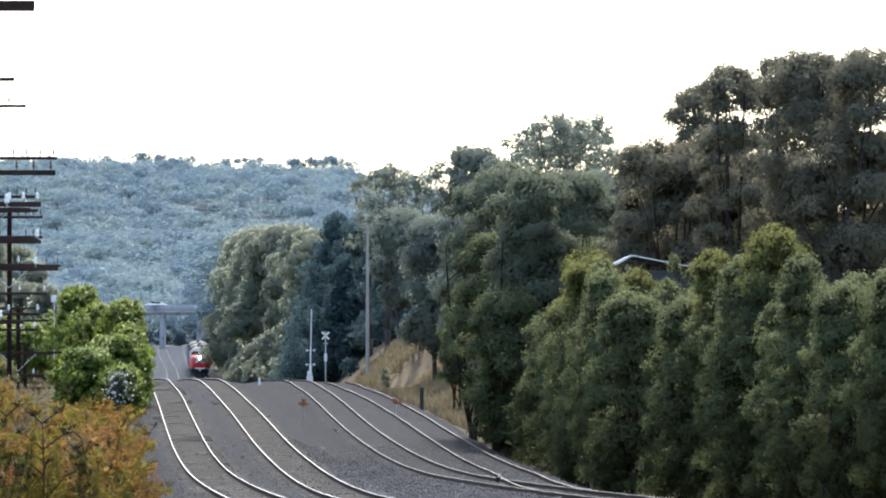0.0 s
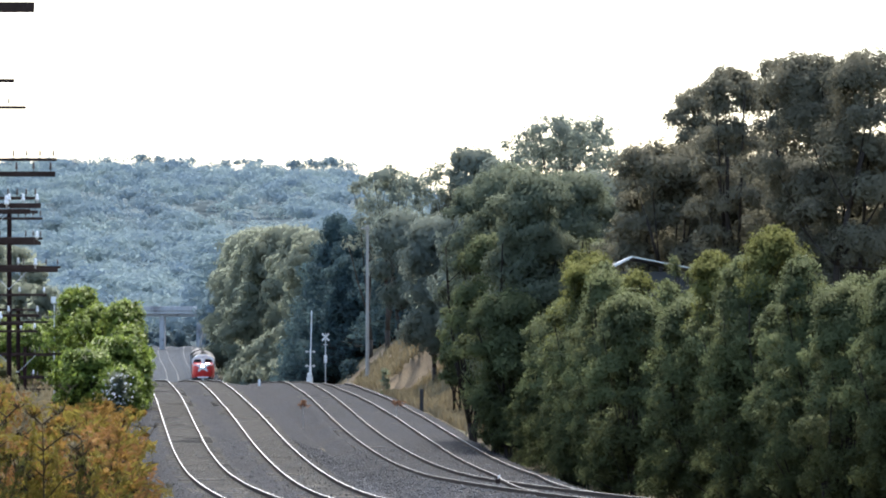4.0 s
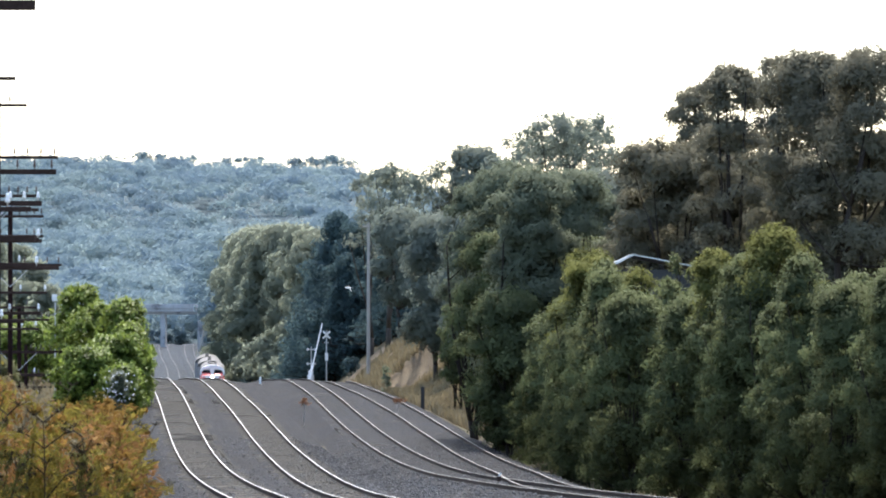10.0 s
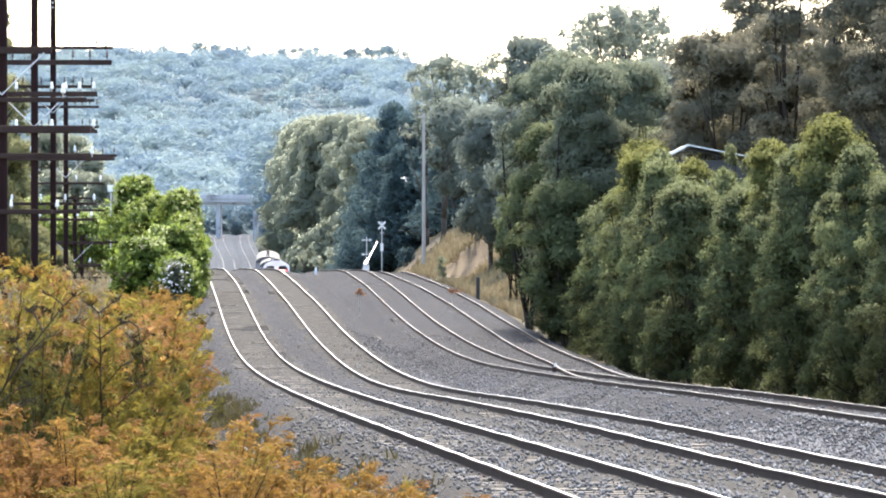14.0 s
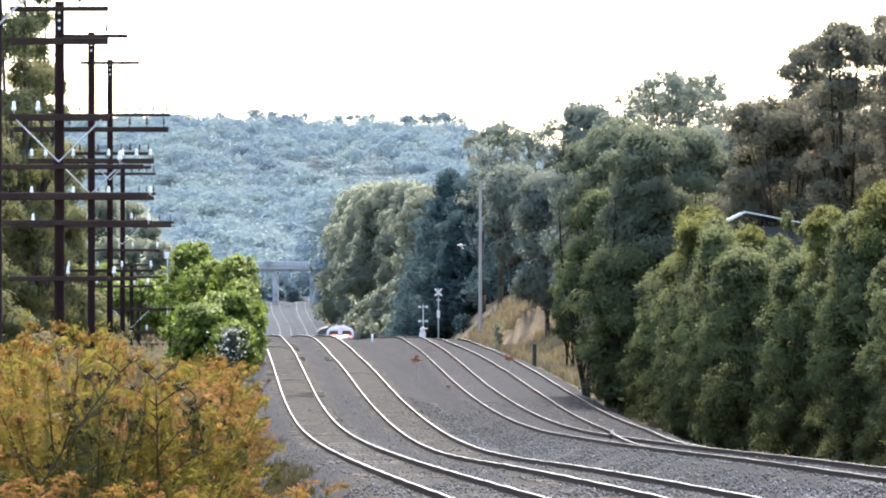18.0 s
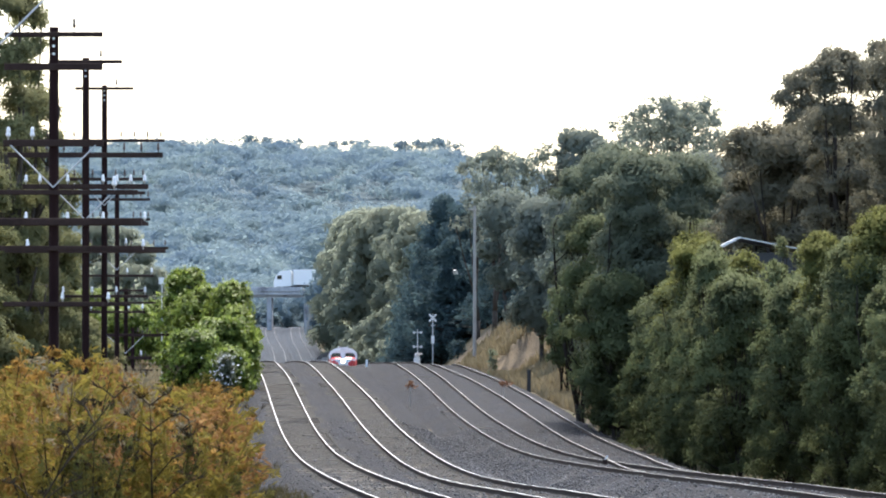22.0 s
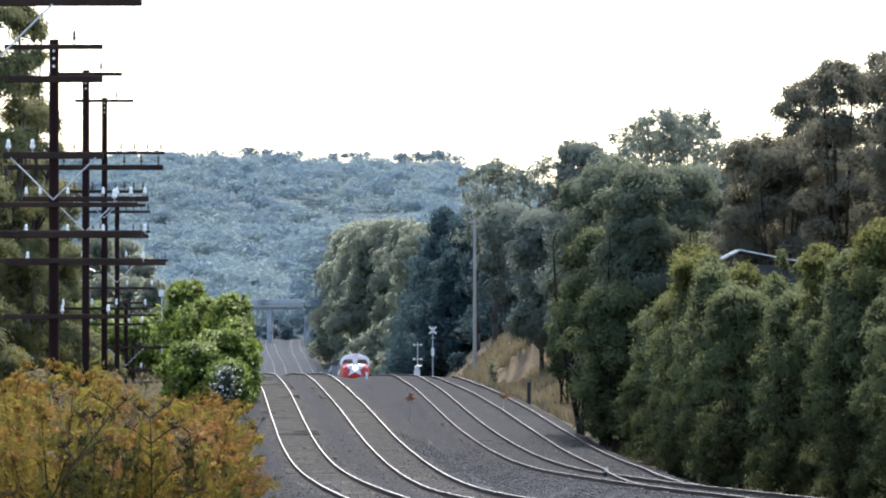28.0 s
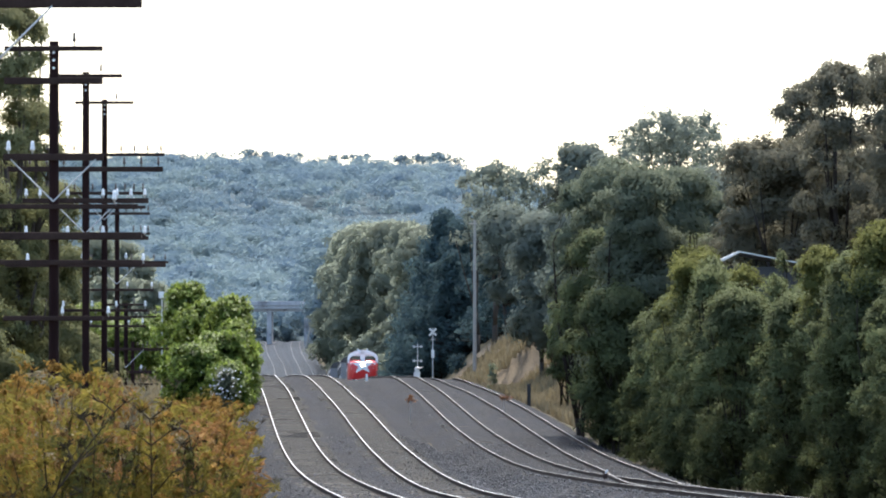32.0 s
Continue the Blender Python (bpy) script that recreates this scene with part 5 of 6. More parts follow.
def build_locomotive():
    """A bulldog-nosed diesel; it faces south (-y), its front at y = 0."""
    loco = tagged(empty("locomotive"), "red-nosed diesel locomotive with white cab band and headlight on", "locomotive")
    w, base, top = 2.97, 1.05, 4.25
    hull = bmesh.new()
    ring_at = []
    for y, wide, low, high, r in ((0.25, 1.9, base, 2.75, 0.42), (0.55, 2.4, base, 2.98, 0.45), (1.2, 2.75, base, 3.12, 0.42), (2.15, 2.9, base, 3.22, 0.36)):
        ring_at.append((y, wide, low, high, r))
    rows = []
    for y, wide, low, high, r in ring_at:
        rows.append([hull.verts.new((u, y, low + v)) for u, v in oblong(wide, high - low, r)])
    for one, two in zip(rows, rows[1:]):
        for i in range(len(one)):
            hull.faces.new((one[i], one[(i + 1) % len(one)], two[(i + 1) % len(two)], two[i]))
    hull.faces.new(rows[0][::-1]), hull.faces.new(rows[-1])
    part("nose", hull, RED_PAINT, loco, "rounded red nose", smooth_faces=True)
    prof = [(-w / 2 + 0.1, 0), (w / 2 - 0.1, 0), (w / 2, 0.1), (w / 2, 2.3), (-w / 2, 2.3), (-w / 2, 0.1)]
    part("body", sweep(bmesh.new(), prof, [(0, 3.6, base, 0), (0, 17.8, base, 0)]), FLANK, loco, "dull silver car body")
    part("cab_side", sweep(bmesh.new(), prof, [(0, 1.95, base, 0), (0, 3.6, base, 0)]), RED_PAINT, loco, "red cab side")
    arch = [(w / 2 * math.cos(radians(a)), 0.80 * math.sin(radians(a))) for a in range(0, 181, 12)]
    part("cab_roof", sweep(bmesh.new(), [(u * 0.995, v) for u, v in arch], [(0, 1.8, base + 2.302, 0), (0, 2.9, base + 2.302, 0)]), ENAMEL, loco, "white cab front", smooth_faces=False)
    band = bmesh.new()
    rim = [(w / 2 * math.cos(radians(a)) * 1.005, base + 2.31 + 0.80 * math.sin(radians(a))) for a in range(0, 181, 12)]
    rim = [(w / 2 * 1.005, base + 1.8)] + rim + [(-w / 2 * 1.005, base + 1.8)]
    inner = [(u * 0.86, max(base + 1.96, (v - base - 2.31) * 0.62 + base + 2.2)) for u, v in rim]
    for y in (1.66, 2.2):
        out_v, in_v = [band.verts.new((u, y, v)) for u, v in rim], [band.verts.new((u, y, v)) for u, v in inner]
        for i in range(len(rim) - 1):
            band.faces.new((out_v[i], out_v[i + 1], in_v[i + 1], in_v[i]))
        if y < 2:
            first = (out_v, in_v)
    for i in range(len(rim) - 1):
        band.faces.new((first[0][i], first[0][i + 1], out_v[i + 1], out_v[i])), band.faces.new((first[1][i], first[1][i + 1], in_v[i + 1], in_v[i]))
    box(band, -0.22, 0.22, 1.66, 1.9, base + 1.9, base + 3.0, 0.02), box(band, -1.48, 1.48, 1.66, 2.0, base + 1.8, base + 2.0, 0.02)
    part("window_surround", band, ENAMEL, loco, "white arched band round the windscreens")
    for s in (-1, 1):
        part("windscreen", boxed(s * 0.72 - 0.46, s * 0.72 + 0.46, 1.68, 1.8, base + 2.02, base + 2.5, bevel=0.06), GLASS, loco, "dark windscreen")
        part("side_window", boxed(s * 1.47 - 0.03, s * 1.47 + 0.03, 2.95, 3.7, 2.7, 3.25, bevel=0.02), GLASS, loco)
        part("marker_lamp", rodded((s * 0.98, 0.35, 2.35), (s * 0.98, 0.55, 2.35), 0.09, sides=10), WHITE_PAINT, loco)
        part("buffer", rod(rodded((s * 0.88, -0.42, 1.05), (s * 0.88, 0.4, 1.05), 0.09, sides=10), (s * 0.88, -0.47, 1.05), (s * 0.88, -0.42, 1.05), 0.22, sides=14), BLACK_IRON, loco)
        part("number_board", boxed(s * 1.02 - 0.22, s * 1.02 + 0.22, 0.5, 0.8, 2.68, 2.86, bevel=0.02), WHITE_PAINT, loco)
    star = bmesh.new()
    ring = []
    for k in range(10):
        a, r = radians(90 + 36 * k), (1.12 if k % 2 == 0 else 0.46)
        ring.append((r * math.cos(a) * 1.05, 2.6 + r * math.sin(a) * 0.8))
    for y in (0.16, 0.30):
        ring_v = [star.verts.new((u, y + 0.10 * abs(u), v)) for u, v in ring]
        star.faces.new(ring_v)
        if y == 0.16:
            front_ring = ring_v
    for i in range(10):
        star.faces.new((front_ring[i], front_ring[(i + 1) % 10], ring_v[(i + 1) % 10], ring_v[i]))
    part("nose_emblem", star, ENAMEL, loco, "white pointed panel on the nose")
    light = part("headlight", lathe(bmesh.new(), [(0.26, 0.0), (0.28, 0.10), (0.24, 0.16), (0.05, 0.12)], 16, pose(0, 0.16, 2.68, 90, 0, 0)), ENAMEL, loco)
    part("lens", rodded((0, -0.02, 2.68), (0, 0.04, 2.68), 0.19, sides=16), HEADLIGHT, light, "lit headlight lens")
    part("lower_stripe", boxed(-1.05, 1.05, 0.14, 0.35, 1.08, 1.24, bevel=0.03), ENAMEL, loco, "white stripe above the pilot")
    pilot = bmesh.new()
    for k in range(9):
        x = -1.2 + 0.3 * k
        rod(pilot, (x, 0.35, 0.95), (x * 0.9, -0.15 + 0.12 * abs(x), 0.22), 0.05, sides=6)
    box(pilot, -1.3, 1.3, 0.0, 0.5, 0.85, 1.05, 0.03), box(pilot, -1.15, 1.15, -0.05, 0.15, 0.18, 0.3, 0.02)
    part("pilot", pilot, BLACK_IRON, loco, "black pilot bars")
    part("coupler", boxed(-0.16, 0.16, -0.55, 0.3, 0.78, 1.02, bevel=0.04), GALVANISED, loco)
    part("roof", sweep(bmesh.new(), arch, [(0, 2.9, base + 2.3, 0), (0, 17.75, base + 2.3, 0)]), ROOF_GREY, loco, "sooty grey arched roof")
    for y in (6.5, 8.0, 12.0, 13.5):
        part("roof_fan", rodded((0, y, 4.05), (0, y, 4.25), 0.55, sides=18), ROOF_GREY, loco)
    part("exhaust_stack", boxed(-0.3, 0.3, 9.6, 10.2, 4.1, 4.4, bevel=0.04), BLACK_IRON, loco)
    for s in (-1, 1):
        part("horn", rodded((s * 0.45, 2.2, 4.2), (s * 0.45, 2.75, 4.2), 0.09, 0.03, sides=8), GALVANISED, loco)
        part("side_grille", boxed(s * 1.49 - 0.02, s * 1.49 + 0.02, 5.0, 14.5, 2.8, 3.3, bevel=0.01), ROOF_GREY, loco, "grey louvred grille")
        part("side_stripe", boxed(s * 1.488 - 0.01, s * 1.488 + 0.01, 2.4, 17.7, 2.35, 2.6), WHITE_PAINT, loco)
    part("underframe", boxed(-1.2, 1.2, 0.4, 17.6, 0.8, 1.06, bevel=0.03), BLACK_IRON, loco)
    part("fuel_tank", boxed(-1.25, 1.25, 7.0, 11.0, 0.35, 0.85, bevel=0.1), BLACK_IRON, loco)
    bogie(loco, 3.6), bogie(loco, 14.2)
    return loco


def build_carriage():
    car = tagged(empty("passenger_carriage"), "silver-grey passenger carriage with a sooty curved roof", "carriage", group="carriages")
    w, base, top, long = 2.95, 1.0, 3.85, 21.5
    part("body", sweep(bmesh.new(), oblong(w, 2.4, 0.12), [(0, 0.3, base, 0), (0, long, base, 0)]), FLANK, car)
    arch = [(w / 2 * math.cos(radians(a)), 0.75 * math.sin(radians(a))) for a in range(0, 181, 15)]
    part("roof", sweep(bmesh.new(), arch, [(0, 0.2, base + 2.38, 0), (0, long + 0.1, base + 2.38, 0)]), ROOF_GREY, car, "grey arched roof")
    for s in (-1, 1):
        for k in range(9):
            part("window", boxed(s * 1.475 - 0.02, s * 1.475 + 0.02, 1.6 + 2.15 * k, 2.9 + 2.15 * k, 2.15, 3.0, bevel=0.01), GLASS, car)
    for k in range(6):
        part("roof_vent", boxed(-0.2, 0.2, 2.5 + 3.2 * k, 2.9 + 3.2 * k, 4.08, 4.28, bevel=0.03), ROOF_GREY, car)
    part("gangway", boxed(-0.6, 0.6, 0.0, 0.35, 1.1, 3.4, bevel=0.05), BLACK_IRON, car)
    part("underframe", boxed(-1.2, 1.2, 0.3, long, 0.8, 1.0, bevel=0.03), BLACK_IRON, car)
    bogie(car, 3.2, wheels=2), bogie(car, long - 3.2, wheels=2)
    return car


locomotive = build_locomotive()
first_carriage = build_carriage()
carriages = [first_carriage] + [copy_thing(first_carriage, pose(0, 0, 0))]


# ---- level crossing ----
def build_boom():
    at = sight(-182, 66, 470)
    z0 = float(ground_height(at.x, at.y))
    gate = tagged(empty("boom_gate", pose(at.x, at.y, z0)), "white level-crossing boom gate on a painted pedestal", "boom gate")
    h = at.z - z0
    part("pedestal", box(boxed(-0.26, 0.26, -0.24, 0.24, -0.3, h + 0.1, bevel=0.04), -0.2, 0.2, -0.2, 0.2, h + 0.1, h + 0.45, bevel=0.05), WHITE_PAINT, gate)
    arm = bmesh.new()
    box(arm, -0.045, 0.045, -0.04, 0.04, 0.0, 5.3, 0.01), box(arm, -0.1, 0.1, -0.16, -0.08, -0.9, 0.6, 0.01)
    boom = part("boom", arm, WHITE_PAINT, gate, "white boom arm")
    boom.location = (0.05, 0, h + 0.35)
    return boom, h + 0.35


boom_arm, boom_height = build_boom()


def build_crossing_sign():
    at = sight(-154, 70, 470)
    z0 = float(ground_height(at.x, at.y))
    sign = tagged(empty("crossing_signal", pose(at.x, at.y, z0)), "level-crossing signal mast with white crossed boards", "crossing signal")
    h = EYE.z + 14 * 470 / F - z0
    part("mast", rodded((0, 0, -0.4), (0, 0, h), 0.05, sides=10), GALVANISED, sign)
    for a in (-45, 45):
        part("crossed_board", boxed(-0.42, 0.42, -0.10, -0.07, -0.075, 0.075, bevel=0.01), WHITE_PAINT, sign, "white crossed board", pose(0, 0, h - 0.35, 0, a, 0))
    lamps = part("lamp_bar", boxed(-0.4, 0.4, -0.05, 0.05, h - 1.02, h - 0.95), GALVANISED, sign)
    for s in (-1, 1):
        part("lamp_hood", rodded((s * 0.3, -0.2, h - 0.98), (s * 0.3, 0.05, h - 0.98), 0.11, sides=14), BLACK_IRON, lamps)
    part("sign_box", boxed(-0.13, 0.13, -0.12, -0.07, h - 2.5, h - 1.85, bevel=0.01), WHITE_PAINT, sign, "white plate")
    other = sight(-181, 68, 474)
    z1 = float(ground_height(other.x, other.y))
    post = tagged(empty("flashing_light_mast", pose(other.x, other.y, z1)), "thin mast with pairs of crossing lamps behind the boom gate", "crossing signal")
    h1 = EYE.z - 14 * 474 / F - z1
    part("mast", rodded((0, 0, -0.4), (0, 0, h1), 0.045, sides=10), GALVANISED, post)
    for dz in (0.25, 1.45):
        bar = part("lamp_bar", boxed(-0.42, 0.42, -0.05, 0.05, h1 - dz - 0.04, h1 - dz + 0.04), GALVANISED, post)
        for s in (-1, 1):
            part("lamp_hood", rodded((s * 0.3, -0.2, h1 - dz), (s * 0.3, 0.05, h1 - dz), 0.11, sides=14), GALVANISED, bar)


build_crossing_sign()


# ---- road bridge ----
def build_bridge():
    y = 1067
    deck_top, deck_low = sight(0, -61, y).z, sight(0, -45, y).z
    x0, x1 = sight(-620, 0, y).x, sight(-384, 0, y).x
    bridge = tagged(empty("road_bridge"), "pale concrete road bridge on piers over the tracks", "bridge")
    part("parapet", boxed(x0, x1, y - 0.3, y, deck_low + 0.9, deck_top, bevel=0.03), CONCRETE, bridge)
    part("parapet", boxed(x0, x1, y + 8.0, y + 8.3, deck_low + 0.9, deck_top, bevel=0.03), CONCRETE, bridge)
    for k in range(13):
        x = x1 - 0.4 - 1.95 * k
        part("parapet_post", boxed(x - 0.11, x + 0.11, y - 0.36, y - 0.29, deck_low + 0.9, deck_top + 0.05, bevel=0.02), CONCRETE, bridge)
    part("deck", boxed(x0, x1, y - 0.1, y + 8.1, deck_low + 0.25, deck_low + 0.95), CONCRETE, bridge)
    for k in range(5):
        part("girder", boxed(x0, x1, y + 0.6 + 1.6 * k, y + 1.1 + 1.6 * k, deck_low - 0.25, deck_low + 0.26), CONCRETE, bridge)
    for b in (-600, -520, -444):
        x = b * y / F
        part("pier", boxed(x - 0.45, x + 0.45, y + 0.6, y + 7.4, float(ground_height(x, y)) - 1.0, deck_low - 0.2, bevel=0.05), CONCRETE, bridge)
    part("abutment", boxed(x1 + 0.2, x1 + 3.0, y - 0.6, y + 8.6, float(ground_height(x1, y)) - 1.0, deck_low + 0.2, bevel=0.1), CONCRETE, bridge)


build_bridge()


# ---- house on the shelf and the tall grey pole ----
def build_house():
    at = sight(455, -130, 256)
    z0 = float(ground_height(at.x, at.y + 4))
    house = tagged(empty("house", pose(at.x, at.y, z0)), "dark clad house with a pale low metal roof", "house")
    eave, peak, half, deep = EYE.z + 122 * 256 / F - z0, EYE.z + 151 * 256 / F - z0, 2.5, 7.0
    part("wall", boxed(-half, half, 0, deep, -0.5, eave), SHED_WALL, house)
    roof = bmesh.new()
    ring = [(-half - 0.5, eave - 0.05), (-1.7, peak - 0.1), (half + 0.5, eave - 0.25), (half + 0.5, eave - 0.20), (-1.75, peak - 0.03), (-half - 0.5, eave + 0.12)]
    sweep(roof, ring, [(0, -0.5, 0, 0), (0, deep + 0.5, 0, 0)])
    part("roof", roof, ROOF_SHEET, house, "pale metal roof")


def build_grey_pole():
    at = sight(-80, 30, 430)
    z0 = float(ground_height(at.x, at.y))
    pole = tagged(empty("utility_pole", pose(at.x, at.y, z0)), "tall grey weathered timber utility pole", "utility pole")
    top = EYE.z + 205 * 430 / F - z0
    part("post", rodded((0, 0, -0.5), (0, 0, top), 0.15, 0.10, sides=12), GREY_POLE, pole)
    part("crossarm", boxed(-0.5, 0.2, -0.2, -0.1, top - 0.34, top - 0.24, bevel=0.01), GREY_POLE, pole)


build_house()
build_grey_pole()


# ---- the road over the bridge, and its traffic ----
ROAD_Y, ROAD_Z = 1071.0, float(sight(0, -45, 1067).z) + 0.96
ASPHALT = surface("road_asphalt", (0.0342, 0.0342, 0.0357), (0.0494, 0.0486, 0.0479), 2.0, 0.05, rough=0.9, bump=0.3)


def build_road():
    x0, x1 = -64.0, -40.5
    road = bmesh.new()
    box(road, -230, 130, ROAD_Y - 3.6, ROAD_Y + 3.6, ROAD_Z - 0.02, ROAD_Z + 0.03)
    me = bpy.data.meshes.new("road")
    road.to_mesh(me)
    road.free()
    me.materials.append(ASPHALT)
    tagged(new("road", me), "dark asphalt road carried over the line", "road", kind="structure")
    for lo, hi in ((-230, x0 - 2.0), (x1 + 2.6, 130)):
        ends = [(lo, ROAD_Z - 0.03), (hi, ROAD_Z - 0.03)]
        verts = []
        for x, z in ends:
            verts += [(x, ROAD_Y - 17, z - 10), (x, ROAD_Y - 4.6, z), (x, ROAD_Y + 4.6, z), (x, ROAD_Y + 17, z - 10)]
        faces = [(0, 1, 5, 4), (1, 2, 6, 5), (2, 3, 7, 6), (0, 3, 2, 1), (4, 5, 6, 7)]
        tagged(new("road_embankment", mesh_of("road_embankment", verts, faces, SOIL)), "grassy embankment leading the road to the bridge", "embankment", kind="structure")


def wheel_set(thing, places, radius=0.33, half=0.78):
    for y in places:
        for s in (-1, 1):
            w = part("wheel", rodded((y, s * half - 0.1, radius), (y, s * half + 0.1, radius), radius, sides=16), TYRE, thing)
            part("rim", rodded((y, s * (half + 0.05), radius), (y, s * (half + 0.11), radius), radius * 0.6, sides=12), GALVANISED, w)


def build_car(label, paint):
    """A sedan; it drives towards -x."""
    car = tagged(empty("car"), label, "car", "cars on the bridge")
    body = bmesh.new()
    side = [(-2.2, 0.35), (-2.25, 0.72), (-1.2, 0.92), (-0.55, 1.42), (0.9, 1.45), (1.6, 1.0), (2.2, 0.92), (2.25, 0.38)]
    rows = [[body.verts.new((u, s * (0.86 if v < 1.0 else 0.68), v)) for u, v in side] for s in (-1, 1)]
    for i in range(len(side)):
        body.faces.new((rows[0][i], rows[0][(i + 1) % 8], rows[1][(i + 1) % 8], rows[1][i]))
    body.faces.new(rows[0]), body.faces.new(rows[1][::-1])
    bmesh.ops.bevel(body, geom=list(body.edges), offset=0.05, segments=2, affect="EDGES")
    part("body", body, paint, car)
    for s in (-1, 1):
        part("side_window", boxed(-0.75, 1.05, s * 0.765 - 0.03, s * 0.765 + 0.03, 1.0, 1.36, bevel=0.02), GLASS, car)
        part("headlight", boxed(-2.26, -2.18, s * 0.6 - 0.15, s * 0.6 + 0.15, 0.6, 0.74, bevel=0.02), GALVANISED, car)
        part("tail_light", boxed(2.2, 2.27, s * 0.6 - 0.14, s * 0.6 + 0.14, 0.7, 0.86, bevel=0.02), RED_LENS, car)
    part("windscreen", boxed(-0.03, 0.03, -0.62, 0.62, -0.3, 0.3, bevel=0.01), GLASS, car, m=pose(-0.93, 0, 1.18, 0, 52, 0))
    wheel_set(car, (-1.4, 1.35))
    return car


def build_truck():
    """A tractor with a long white box trailer; it drives towards -x."""
    truck = tagged(empty("truck"), "white articulated truck with a long box trailer", "truck")
    cab = bmesh.new()
    side = [(-7.9, 0.7), (-7.95, 1.9), (-7.5, 2.9), (-6.7, 3.75), (-4.7, 3.95), (-4.55, 3.7), (-4.55, 0.9)]
    rows = [[cab.verts.new((u, s * 1.2, v)) for u, v in side] for s in (-1, 1)]
    for i in range(7):
        cab.faces.new((rows[0][i], rows[0][(i + 1) % 7], rows[1][(i + 1) % 7], rows[1][i]))
    cab.faces.new(rows[0]), cab.faces.new(rows[1][::-1])
    bmesh.ops.bevel(cab, geom=list(cab.edges), offset=0.08, segments=2, affect="EDGES")
    part("cab", cab, ENAMEL, truck, "white sleeper cab with a raked roof")
    part("windscreen", boxed(-0.03, 0.03, -1.0, 1.0, -0.45, 0.45, bevel=0.02), GLASS, truck, m=pose(-7.74, 0, 2.4, 0, 24, 0))
    part("chassis", boxed(-7.7, 8.0, -0.5, 0.5, 0.6, 0.95), BLACK_IRON, truck)
    trailer = part("trailer_box", boxed(-4.2, 8.3, -1.25, 1.25, 1.15, 4.05, bevel=0.05), ENAMEL, truck, "white box body")
    part("trailer_skirt", boxed(-4.0, 8.2, -1.22, 1.22, 0.95, 1.16), BLACK_IRON, trailer)
    for x in (-0.6, 5.2):
        part("side_mark", boxed(x, x + 0.5, -1.262, -1.252, 2.6, 3.3), SHED_WALL, trailer, "dark panel on the box side")
    for s in (-1, 1):
        part("side_window", boxed(-7.3, -6.4, s * 1.2 - 0.02, s * 1.2 + 0.02, 2.2, 2.95), GLASS, truck)
        part("exhaust", rodded((-4.4, s * 0.9, 1.0), (-4.4, s * 0.9, 3.8), 0.07, sides=10), GALVANISED, truck)
    wheel_set(truck, (-7.0, -4.2, -3.0, 5.2, 6.4, 7.6), 0.5, 1.05)
    return truck


def build_van():
    van = tagged(empty("van_with_trailer"), "white van pulling a small white trailer", "van")
    part("body", boxed(-3.6, 1.2, -0.95, 0.95, 0.45, 2.2, bevel=0.22), WHITE_PAINT, van)
    part("side_window", boxed(-3.1, -2.0, -0.97, -0.93, 1.3, 1.85), GLASS, van)
    part("trailer", boxed(1.9, 4.6, -0.9, 0.9, 0.5, 1.8, bevel=0.08), WHITE_PAINT, van)
    part("drawbar", boxed(1.1, 2.0, -0.06, 0.06, 0.5, 0.6), BLACK_IRON, van)
    wheel_set(van, (-2.7, 0.3, 3.2), 0.34, 0.85)
    return van


build_road()
car_early = build_car("white sedan crossing the road bridge", WHITE_PAINT)
car_second = copy_thing(car_early, pose(0, 0, 0))
car_third = copy_thing(car_early, pose(0, 0, 0))
car_last = copy_thing(car_early, pose(0, 0, 0))
truck_white = build_truck()
van_white = build_van()


# ---- the white bird ----
def build_bird():
    bird = tagged(empty("cockatoo"), "white cockatoo that flies in and perches in the pine", "bird")
    part("body", lathe(bmesh.new(), [(0.01, -0.26), (0.05, -0.18), (0.085, -0.05), (0.09, 0.05), (0.07, 0.13), (0.06, 0.17), (0.065, 0.21), (0.05, 0.26), (0.01, 0.285)], 10, pose(0, 0, 0, 0, 90, 0)), WHITE_PAINT, bird, smooth_faces=True)
    part("beak", rodded((0.27, 0, -0.01), (0.31, 0, -0.04), 0.025, 0.006, sides=6), BLACK_IRON, bird, "dark hooked beak")
    part("tail", boxed(-0.42, -0.2, -0.06, 0.06, -0.012, 0.012, bevel=0.01), WHITE_PAINT, bird)
    part("crest", rodded((0.22, 0, 0.05), (0.16, 0, 0.13), 0.02, 0.004, sides=5), STRAW, bird, "yellowish crest")
    wings = []
    for s in (-1, 1):
        wing = bmesh.new()
        outline = [(0.12, 0.0), (0.13, 0.2), (0.08, 0.4), (-0.02, 0.46), (-0.10, 0.36), (-0.12, 0.0)]
        low = [wing.verts.new((u, s * v, -0.008)) for u, v in outline]
        high = [wing.verts.new((u, s * v, 0.008)) for u, v in outline]
        wing.faces.new(low), wing.faces.new(high[::-1])
        for i in range(6):
            wing.faces.new((low[i], low[(i + 1) % 6], high[(i + 1) % 6], high[i]))
        ob = part("wing", wing, WHITE_PAINT, bird)
        ob.location = (0, s * 0.06, 0.05)
        wings.append((ob, s))
    return bird, wings


cockatoo, bird_wings = build_bird()


